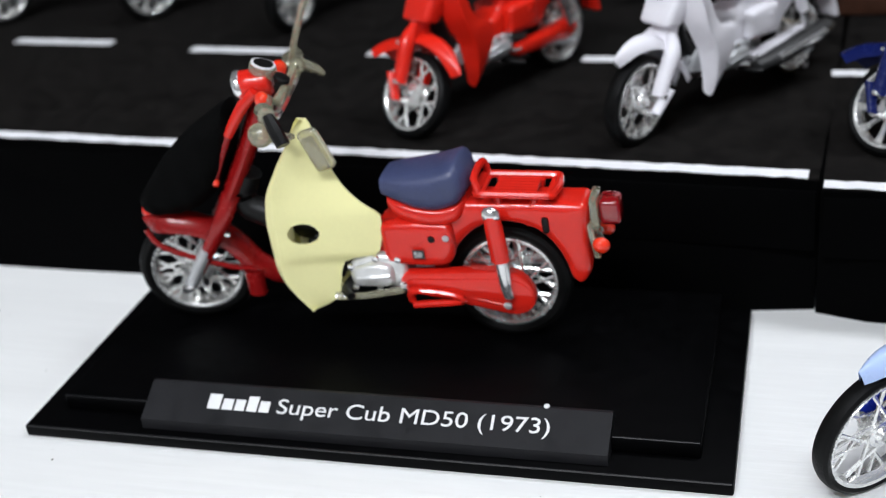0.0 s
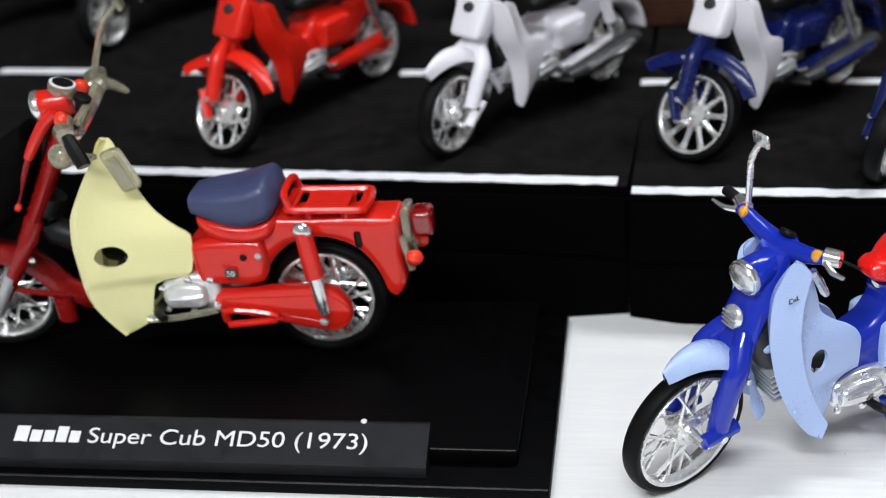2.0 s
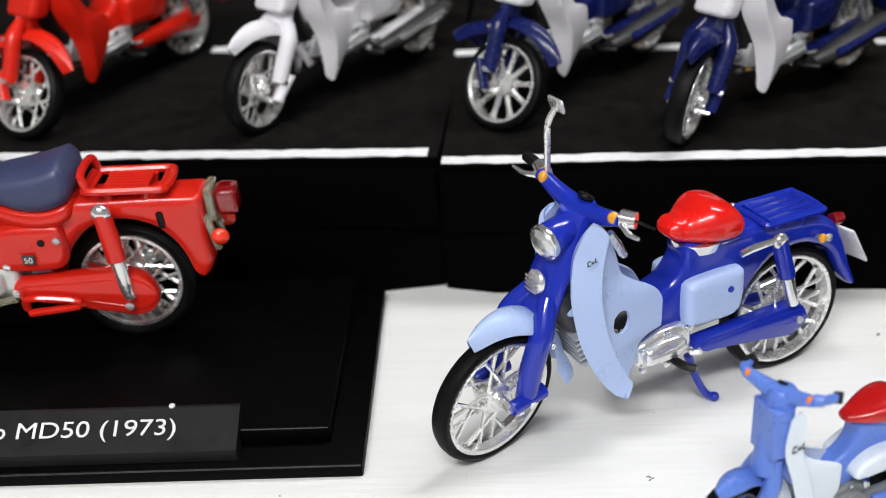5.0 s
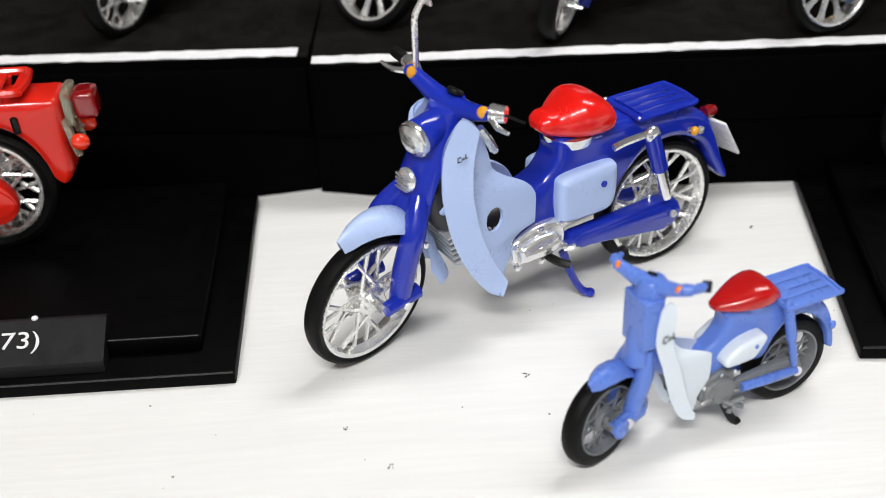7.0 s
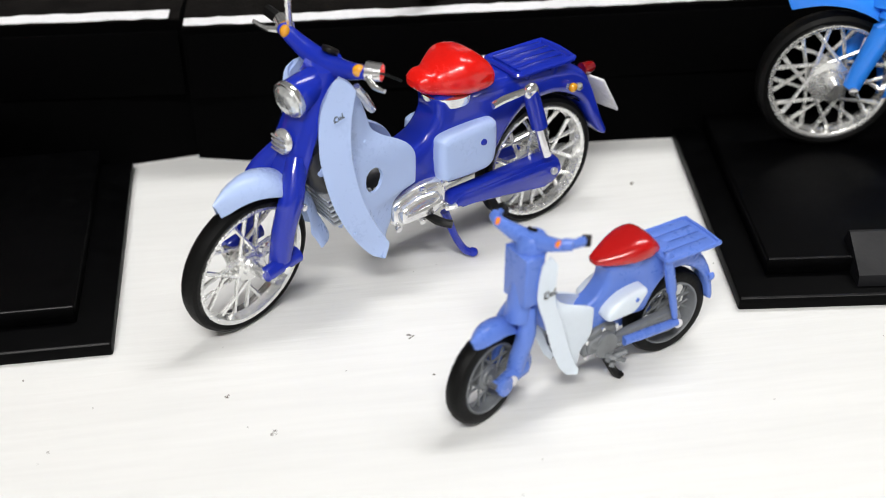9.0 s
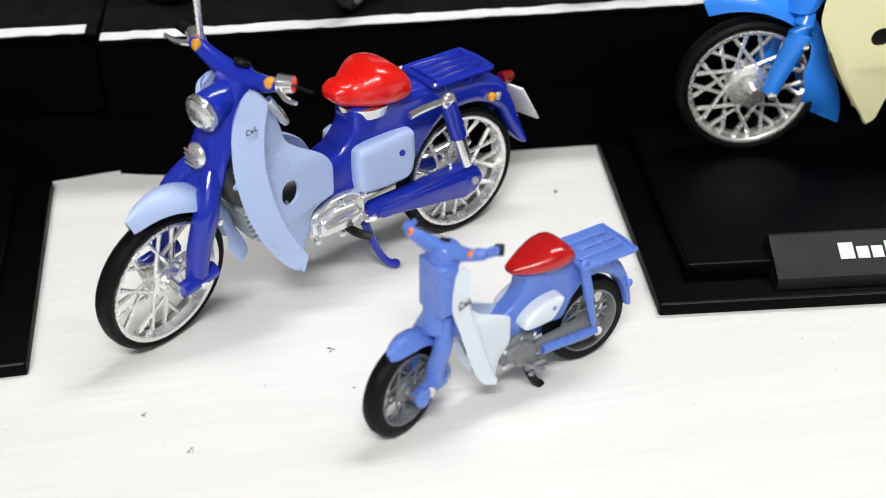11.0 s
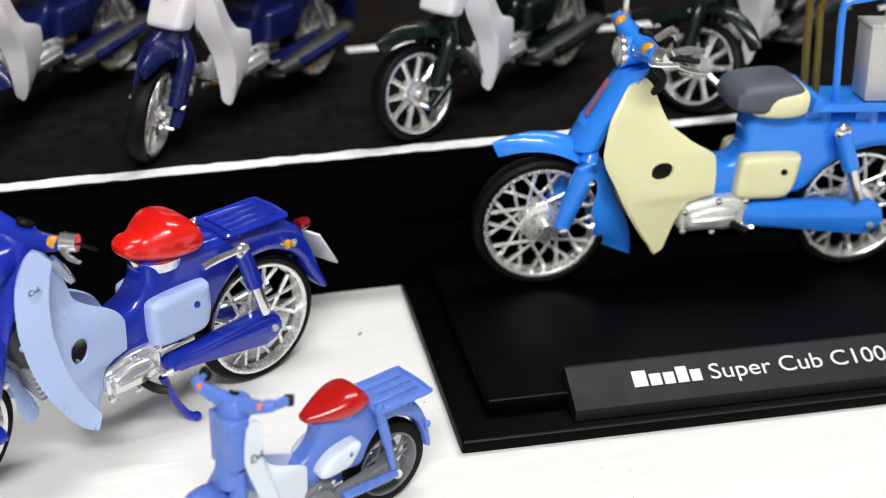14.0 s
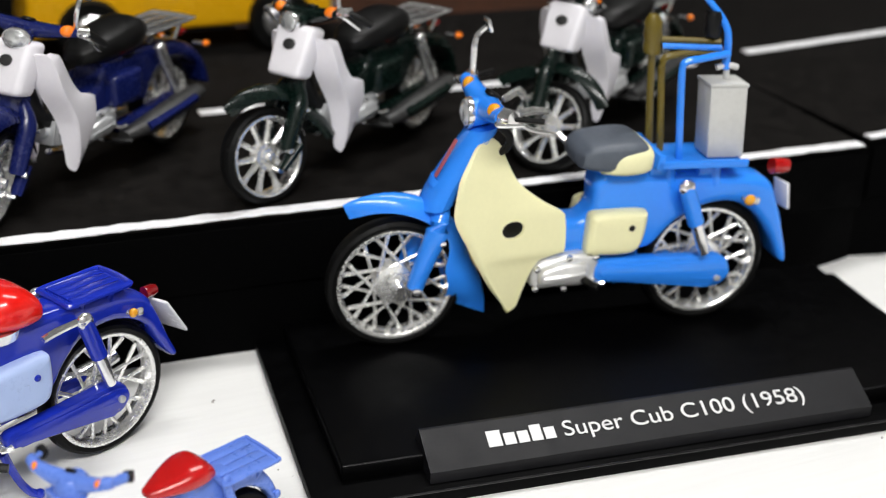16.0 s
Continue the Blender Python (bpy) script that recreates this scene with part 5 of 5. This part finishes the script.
md_put("dial_face", disc(0.034, 0.004, (0.4015, 0, 0.8945), (0.35, 0, 0.94), 0, 24), WHITEPAINT)
md_put("dial_scale", disc(0.027, 0.004, (0.403, 0, 0.897), (0.35, 0, 0.94), 0, 24), BLACKPLASTIC)
md_put("folded_mirror", block((0.062, 0.034, 0.128), (0.548, -0.112, 0.680), 0.016, Matrix.Rotation(radians(-20), 3, "Y"), seg=4), CLEARGREY, "yellowed clear mirror folded back")
md_put("mirror_face", block((0.036, 0.004, 0.092), (0.548, -0.1285, 0.680), 0.0015, Matrix.Rotation(radians(-20), 3, "Y")), CLEARGREY)
for x, y, z, w, h in ((0.424, -0.108, 0.800, 0.044, 0.085), (0.446, 0.130, 0.842, 0.040, 0.040)):
    md_put("lever_block", block((w, 0.040, h), (x, y, z), 0.014, Matrix.Rotation(radians(8), 3, "Y"), seg=3), CLEARGREY, "yellowed clear lever mount")
md_put("lever_end", dome(0.036, (0.398, -0.120, 0.725), (0.1, -0.9, 0.4), 0.6), CLEARGREY)
md_put("clear_lever", tube([(0.440, -0.125, 0.760), (0.470, -0.150, 0.735), (0.510, -0.160, 0.740)], [0.020, 0.016, 0.008], 10, 4), CLEARGREY, "yellowed clear lever")
md_put("clear_lever", tube([(0.450, 0.145, 0.845), (0.475, 0.165, 0.825), (0.500, 0.180, 0.800)], [0.018, 0.016, 0.008], 10, 4), CLEARGREY, "yellowed clear lever")
md_put("clear_stay", tube([(0.448, 0.100, 0.850), (0.452, 0.02, 0.830), (0.446, -0.07, 0.805)], [0.013, 0.012, 0.014], 8, 4), CLEARGREY)
md_put("front_rail", tube([(0.385, -0.060, 0.832), (0.345, -0.064, 0.795), (0.305, -0.066, 0.742), (0.276, -0.066, 0.698)], [0.017, 0.017, 0.016, 0.013], 10, 4), REDPAINT)
md_put("rail_stay", tube([(0.276, -0.066, 0.698), (0.240, -0.064, 0.630), (0.200, -0.060, 0.556)], [0.010, 0.008, 0.009], 8, 3), SHADEDRED)
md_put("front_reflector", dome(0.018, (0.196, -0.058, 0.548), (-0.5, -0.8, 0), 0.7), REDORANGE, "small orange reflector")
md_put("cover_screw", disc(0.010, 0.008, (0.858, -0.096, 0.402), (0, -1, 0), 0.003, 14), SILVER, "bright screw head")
md_put("drain_tube", tube([(0.215, 0.0, 0.22), (0.205, 0.0, 0.13)], [0.03, 0.028], 10), SHADEDRED)
md_put("passenger_step", tube([(0.725, -0.10, 0.19), (0.745, -0.115, 0.235), (0.85, -0.112, 0.225), (0.87, -0.11, 0.20), (0.73, -0.108, 0.178)], 0.012, 8, 4), REDPAINT)
md_put("slot", block((0.018, 0.004, 0.048), (1.135, -0.0665, 0.440), 0.006), BLACKPLASTIC, "dark slot")
md_put("badge", block((0.034, 0.003, 0.028), (0.775, -0.1045, 0.352), 0.001), DARKMETAL, "dark square badge with the number 50")
num = bpy.data.curves.new("number", "FONT")
num.body, num.size, num.extrude = "50", 0.0030, 0.00006
nob = new("number", num)
bpy.context.view_layer.update()
nme = bpy.data.meshes.new_from_object(nob)
bpy.data.objects.remove(nob)
for v in nme.vertices:
    a, b, o, d, e, f = MD_FIT
    x, z = 0.762 + v.co.x / MD_K, 0.3435 + v.co.y / MD_K
    v.co = Vector(((a * x + b * z + o) * MD_K, -0.1065 * MD_K - v.co.z, (d * x + e * z + f) * MD_K))
nme.materials.append(LETTER)
nob = new("number", nme)
nob.parent = md

# ---- the sky blue delivery motorcycle on its base ----
D_AT = Matrix.Translation((0.2499, 0.0735, HB)) @ Matrix.Rotation(-0.163, 4, "Z")
D_SHIELD = dict(front=[(0.138, 0.305), (0.156, 0.294), (0.227, 0.245), (0.357, 0.164), (0.492, 0.098), (0.579, 0.101), (0.65, 0.132), (0.702, 0.165)],
                back=[(0.138, 0.336), (0.228, 0.365), (0.305, 0.402), (0.332, 0.478), (0.455, 0.460), (0.508, 0.375), (0.572, 0.292), (0.64, 0.250), (0.702, 0.220)],
                yf=[(0.138, -0.11), (0.357, -0.13), (0.58, -0.12), (0.702, -0.06)], yb=[(0.138, -0.10), (0.33, -0.085), (0.46, -0.08), (0.572, -0.08), (0.702, -0.05)], lip=0.08, bulge=0.004)
dm, dm_put = toy_motorcycle("sky blue toy motorcycle with cream shield and grey food box", D_AT, 0.1175, fit=(1.014, 0.112, -0.0205, -0.041, 0.976, 0.0095),
               main=SKY, hub=0.062, spokes=26, shieldm=PALECREAM, fenderm=SKY, seatm=GREYSEAT, coverm=PALECREAM, r=0.216, rr=0.216, rim=0.182, rrim=0.182, fx=-0.022, hw=0.032, fender=(0.282, -24, 119, 0.056), fender_centre=(-0.075, 0.232),
               shield=D_SHIELD, hole=(0.294, 0.42, 0.036, 0.028), head=[(0.185, 0.73), (0.15, 0.66), (0.095, 0.55), (0.07, 0.48)], leg=[(0.085, 0.50), (0.07, 0.41), (0.045, 0.31), (0.022, 0.218)],
               lamp=((0.20, 0.775), (0.132, 0.768), 0.046), bar_x=0.185, bar_z=0.785, bar_up=0.030, grip=(0.275, 0.25, 0.82), mirrors=(1,), mirror_h=0.17, ind_r=0.022, ind_y=0.135,
               seat=[(0.486, 0.092, 0.604, 0.660), (0.51, 0.100, 0.598, 0.680), (0.56, 0.106, 0.592, 0.690), (0.63, 0.110, 0.588, 0.696), (0.67, 0.104, 0.596, 0.692), (0.690, 0.096, 0.606, 0.676)],
               seat_skirt=[(0.560, 0.088, 0.580, 0.625), (0.592, 0.112, 0.578, 0.664), (0.635, 0.1165, 0.576, 0.682), (0.680, 0.112, 0.580, 0.684), (0.702, 0.102, 0.588, 0.672)], skirtm=PALECREAM, seatbasem=SKY,
               body=[(0.42, 0.31), (0.44, 0.42), (0.52, 0.425), (0.555, 0.47), (0.55, 0.55), (0.60, 0.585), (0.78, 0.58), (0.97, 0.57), (1.125, 0.545), (1.188, 0.45), (1.230, 0.35), (1.258, 0.262), (1.232, 0.252), (1.186, 0.33), (1.122, 0.41), (1.03, 0.465), (0.93, 0.455), (0.84, 0.40), (0.775, 0.32), (0.70, 0.31), (0.60, 0.31), (0.50, 0.30)],
               rack=None, cover=(0.635, 0.388, 0.095, 0.075), screwm=BLACKPLASTIC, shock=((0.825, 0.548), (0.935, 0.315)), chain=((0.625, 0.256, 0.042), (0.985, 0.236, 0.062)), engine=(0.485, 0.255, 0.105, 0.062), engm=SATIN,
               tail_s=0.8, rear_clear=GLASSY, tail=(1.175, 0.570), plate=(1.205, 0.520, 1.232, 0.425), plate_w=0.07, rear_ind=(1.06, 0.075, 0.487), stand=False, seat_power=4.5, far=0.15, far_top=0.3, head_w=1.3, skirt=2.4, flare=1.9, taper=0.42, steer=0.02, grip_r=(0.5, 0.6), leg_r=[0.018, 0.036, 0.032, 0.026])
dm_put("column_collar", tube([(0.102, 0, 0.545), (0.092, 0, 0.522)], [0.060, 0.058], 16), SKY)
# clear levers and the hoses under the bar
for pts, rad in (([(0.225, -0.13, 0.80), (0.270, -0.16, 0.825), (0.315, -0.18, 0.828)], [0.012, 0.016, 0.010]), ([(0.235, -0.14, 0.785), (0.275, -0.175, 0.770), (0.330, -0.205, 0.768)], [0.012, 0.010, 0.006]), ([(0.26, 0.08, 0.78), (0.31, 0.10, 0.80), (0.335, 0.10, 0.775)], [0.014, 0.020, 0.012])):
    dm_put("clear_lever", tube(pts, [q * 0.8 for q in rad], 8, 3), CLEAR, "clear plastic lever")
dm_put("hose", tube([(0.215, -0.06, 0.745), (0.245, -0.075, 0.715), (0.245, -0.07, 0.68), (0.225, -0.05, 0.65)], 0.013, 8, 4), BLACKPLASTIC, "short black hose")
# carrier frame with its food box, leaning a little forward


def carrier(name, bm, mat, tag="", parent=None):
    for v in bm.verts:
        v.co.x += 0.022 - 0.16 * max(0, v.co.z - 0.61)
    return dm_put(name, bm, mat, tag, parent)


fr = dm_put("carrier_deck", block((0.30, 0.20, 0.016), (0.865, 0, 0.612), 0.004), SKY)
dm_put("deck_edge", block((0.022, 0.22, 0.050), (0.728, 0, 0.630), 0.005), SKY, "", fr)
dm_put("deck_bracket", block((0.060, 0.13, 0.050), (0.745, 0, 0.592), 0.010), SKY, "", fr)
dm_put("deck_bracket", block((0.050, 0.12, 0.045), (0.905, 0, 0.585), 0.008), SKY, "", fr)
dm_put("deck_edge", block((0.30, 0.016, 0.026), (0.865, -0.102, 0.622), 0.004), SKY, "", fr)
for x in (0.78, 0.93):
    dm_put("deck_stay", tube([(x, -0.05, 0.61), (x + 0.02, -0.05, 0.53)], 0.018, 8), SKY, "", fr)
for y, mt in ((-0.045, SKY), (0.035, OLIVE)):
    carrier("carrier_post", tube([(0.79 + (0.0 if y < 0 else -0.03), y, 0.615), (0.785 + (0.0 if y < 0 else -0.03), y, 0.80), (0.785 + (0.0 if y < 0 else -0.03), y, 0.915), (0.80, y, 0.937), (0.84, y, 0.945), (0.945, y * 0.4, 0.955)], [0.0115] * 6, 8, 4), mt)
carrier("carrier_post", tube([(0.74, 0.075, 0.60), (0.735, 0.075, 0.80), (0.735, 0.075, 1.0)], 0.012, 8, 4), OLIVE, "olive brown post")
spring = carrier("spring_cover", lathe([(0.0, 0.0), (0.026, 0.0), (0.030, 0.02), (0.026, 0.04), (0.030, 0.06), (0.026, 0.08), (0.028, 0.10), (0.014, 0.125), (0.0, 0.125)], (0.735, 0.075, 0.93), 16, "Z"), OLIVE, "ribbed olive spring cover")
carrier("cross_rod", tube([(0.75, 0.075, 0.975), (0.93, 0.01, 0.985)], 0.010, 8), OLIVE)
carrier("cross_rod", tube([(0.76, 0.055, 0.958), (0.93, 0.0, 0.968)], 0.010, 8), SKY)
carrier("hanger_post", tube([(0.945, 0.0, 0.90), (0.948, 0.0, 1.0), (0.935, 0.01, 1.05), (0.90, 0.03, 1.10), (0.86, 0.05, 1.15)], [0.013, 0.012, 0.012, 0.011, 0.010], 8, 4), SKY)
carrier("spring_cover", lathe([(0.0, 0.0), (0.024, 0.0), (0.028, 0.02), (0.024, 0.04), (0.028, 0.06), (0.022, 0.08), (0.0, 0.08)], (0.905, 0.02, 1.0), 16, "Z"), BLACKPLASTIC, "ribbed black spring cover")
carrier("hook", tube([(0.915, 0, 0.905), (0.955, 0, 0.912), (0.985, 0, 0.905)], 0.010, 8, 3), GREYPAINT, "pale grey hook")
carrier("hook", tube([(0.95, 0, 0.90), (0.95, 0, 0.86)], 0.010, 8), GREYPAINT)
fb = carrier("food_box", block((0.122, 0.10, 0.235), (0.938, -0.008, 0.742), 0.006), GREYPAINT, "pale grey rectangular food box")
carrier("box_lid", block((0.127, 0.105, 0.012), (0.938, -0.008, 0.862), 0.003), GREYPAINT, "", fb)
dm_put("side_strip", block((0.006, 0.020, 0.13), (0.078, -0.020, 0.630), 0.003, Matrix.Rotation(radians(22), 3, "Y")), PINKRED, "thin red strip")

# ---- the row on the road ----
row = (("glossy red toy motorcycle on the road sheet", REDROAD, REDROAD, REDROAD, -0.1472, 0.1585, 60.0, REDROAD, False), ("white toy motorcycle with a silver muffler on the road sheet", ROADWHITE, ROADWHITE, ROADWHITE, -0.0478, 0.1518, 55.0, GREYPLASTIC, False), ("navy toy motorcycle with a white leg shield, on the road", NAVY, ROADWHITE, NAVY, 0.0437, 0.1482, 48.5, NAVY, True), ("navy toy motorcycle with a white leg shield, on the road", NAVY, ROADWHITE, NAVY, 0.1155, 0.1242, 42.5, NAVY, True), ("dark green toy motorcycle with white leg shield, on the road", GREEN, ROADWHITE, GREEN, 0.2127, 0.1158, 35.5, GREEN, True), ("dark green toy motorcycle with white leg shield, on the road", GREEN, ROADWHITE, GREEN, 0.3250, 0.1165, 33.0, GREEN, True))
KR = 0.100
for (lab, mainm, shm, fm, x, y, yaw, muf, cast), st in zip(row, (1.58, 0.10, 1.62, 0.40, -0.27, 1.55)):
    at = Matrix.Translation((x, y, TOP)) @ Matrix.Rotation(radians(yaw), 4, "Z")
    tm, tput = toy_motorcycle(lab, at, KR, "row of toy motorcycles on the road", main=mainm, shieldm=shm, fenderm=fm, seatm=BLACKPLASTIC, coverm=mainm, fit=(1.0, 0.03, 0.01, 0.0, 0.75, 0.0), r=0.183, rr=0.183, rim=0.151, rrim=0.151, hw=0.034, fender_true=True, low=0.95, hub=0.05, spokes=10 if cast else 16, cast=cast,
        shield=None, road_shield=True, hole=None, lamp=((0.20, 0.865), (0.145, 0.865), 0.048), bar_z=0.875, mirrors=(-1, 1), indm=ORANGE, ind_r=0.028, ind_y=0.15, head=[(0.170, 0.64), (0.155, 0.60), (0.142, 0.56), (0.130, 0.52)], tubem=BLACKPLASTIC, heatm=mainm if mainm in (NAVY, GREEN) else CHROME, leg=[(0.140, 0.58), (0.108, 0.48), (0.066, 0.36), (0.034, 0.27)], link=True, fender=(0.262, 2, 126, 0.054), fender_centre=(0.0, 0.186), taper=0.45, foot=0.25,
        seat=[(0.47, 0.050, 0.620, 0.700), (0.52, 0.082, 0.610, 0.735), (0.60, 0.100, 0.606, 0.765), (0.70, 0.106, 0.610, 0.785), (0.77, 0.100, 0.624, 0.788), (0.81, 0.084, 0.644, 0.765)], rack=(0.80, 1.10, 0.100, 0.690, 0.0), rackm=CHROME, rack_bars=3, muffler=None if muf is REDROAD else DARKMETAL, engm=SILVER, finm=SILVER, body_w=0.066, swingm=SILVER, shockm=CHROME if mainm is not ROADWHITE else ROADWHITE, rear_ind=(1.16, 0.10, 0.53), plate=None, stand=False, seatbasem=BLACKPLASTIC, mirror_h=0.16, steer=st, stem_true=True, stem=((0.036, 0, 0.166), (0.423, 0, 0.906)), leg_r=[0.018, 0.036, 0.034, 0.031], flare=1.4, far=0.75, far_top=0.8)
    apron = block((0.10, 0.165, 0.25), (0.158, 0, 0.718), 0.028, Matrix.Rotation(radians(20), 3, "Y"), seg=4)
    for v in apron.verts:
        v.co.y *= 1.0 + 0.5 * (v.co.z - 0.725)
    fc = tput("front_cover", apron, shm)
    tput("emblem", disc(0.026, 0.012, (0.120, 0, 0.765), (-1, 0, 0.36), 0.003, 18), DARKMETAL, "round dark emblem", fc)
    tput("seat_tag", block((0.07, 0.004, 0.016), (0.66, -0.095, 0.655), 0.002), REDLENS, "small red tag")

# ---- dark motorcycles and the yellow car behind ----
for x, y, yaw, mt, lab in ((-0.4416, 0.3181, 52, BLACKPLASTIC, "black toy motorcycle behind the dashed line"), (-0.3481, 0.3245, 52, BLACKPLASTIC, "black toy motorcycle with a plated wheel behind the dashed line"), (-0.2514, 0.3009, 72, BLACKPLASTIC, "black toy motorcycle behind the dashed line"), (-0.0606, 0.3526, 44, BLACKPLASTIC, "black toy motorcycle behind the dashed line")):
    at = Matrix.Translation((x, y, TOP)) @ Matrix.Rotation(radians(yaw), 4, "Z")
    toy_motorcycle(lab, at, KR, "dark motorcycles behind", main=mt, shieldm=mt, fenderm=mt, seatm=BLACKPLASTIC, coverm=mt, fit=(1.0, 0.03, 0.01, 0.0, 0.76, 0.0), r=0.190, rr=0.190, rim=0.150, rrim=0.150, hw=0.038, fender_true=True, fender=(0.262, 2, 126, 0.058), fender_centre=(0.0, 0.192), shield=None, hole=None, lamp=((0.20, 0.80), (0.10, 0.78), 0.06), engm=DARKMETAL, finm=DARKMETAL, plate=None, stand=False, body_w=0.075, covered=False, muffler=DARKMETAL, seatbasem=BLACKPLASTIC, spokes=10, cast=True)


def toy_car(label, m, mat):
    root = tagged(new("toy_car"), label, "toy car")
    root.matrix_world = m
    side = [Vector((x, 0, z)) for x, z in ((0.0, 0.012), (0.0, 0.026), (0.012, 0.034), (0.042, 0.037), (0.058, 0.055), (0.098, 0.057), (0.118, 0.040), (0.135, 0.034), (0.137, 0.012))]
    part("body", prism([(p.x, p.z) for p in side], -0.028, 0.028, 0.004, 3), mat, root)
    part("window", prism([(0.050, 0.040), (0.062, 0.053), (0.094, 0.054), (0.108, 0.040)], -0.0285, 0.0285, 0.001), BLACKPLASTIC, root, "dark glass")
    for x in (0.026, 0.110):
        for s in (-1, 1):
            w = part("wheel", lathe([(0.007, -0.005), (0.0135, -0.005), (0.0145, -0.003), (0.0145, 0.003), (0.0135, 0.005), (0.007, 0.005)], (x, s * 0.0275, 0.0145), 28), RUBBER, root)
            part("hubcap", dome(0.0088, (x, s * 0.0325, 0.0145), (0, s, 0), 0.35), CHROME, w, "chrome hubcap")
    for s in (-1, 1):
        part("headlight", dome(0.0045, (0.0, s * 0.018, 0.026), (-1, 0, 0), 0.5), CHROME, root)
    part("bumper", tube([(-0.003, -0.028, 0.014), (-0.005, 0, 0.014), (-0.003, 0.028, 0.014)], 0.0028, 8, 4), CHROME, root)
    part("stripe", block((0.060, 0.0006, 0.006), (0.068, -0.0285, 0.026), 0.0002), ORANGE, root, "orange stripe")
    return root


toy_car("glossy yellow toy car with an orange stripe, behind the road", Matrix.Translation((0.3054, 0.3449, TOP)) @ Matrix.Rotation(radians(180), 4, "Z") @ Matrix.Scale(1.13, 4), CARYELLOW)
carton = tagged(new("brown_carton"), "dark brown carton on the back of the road sheet", "carton")
finish("body", block((0.106, 0.05, 0.075), (0.079, 0.3415, TOP + 0.0375), 0.002), BROWN, carton)
carton = tagged(new("brown_carton"), "dark brown carton behind the toy car", "carton")
finish("body", block((0.21, 0.05, 0.145), (0.405, 0.482, 0.0725), 0.002), BROWN, carton)
tagged(finish("backdrop_cloth", block((1.7, 0.01, 0.36), (0.05, 0.56, 0.18), 0.002), CLOTH), "black cloth hung behind the boxes", "cloth")
for x, y in ((-0.30, -1.55), (0.80, 0.35)):
    lampo = tagged(new("ceiling_light"), "flat white ceiling light panel", "ceiling light")
    finish("frame", block((1.26, 0.36, 0.03), (x, y, 1.985), 0.004), WHITEPAINT, lampo)
    finish("diffuser", block((1.2, 0.3, 0.008), (x, y, 1.964), 0.002), PANELGLOW, lampo)
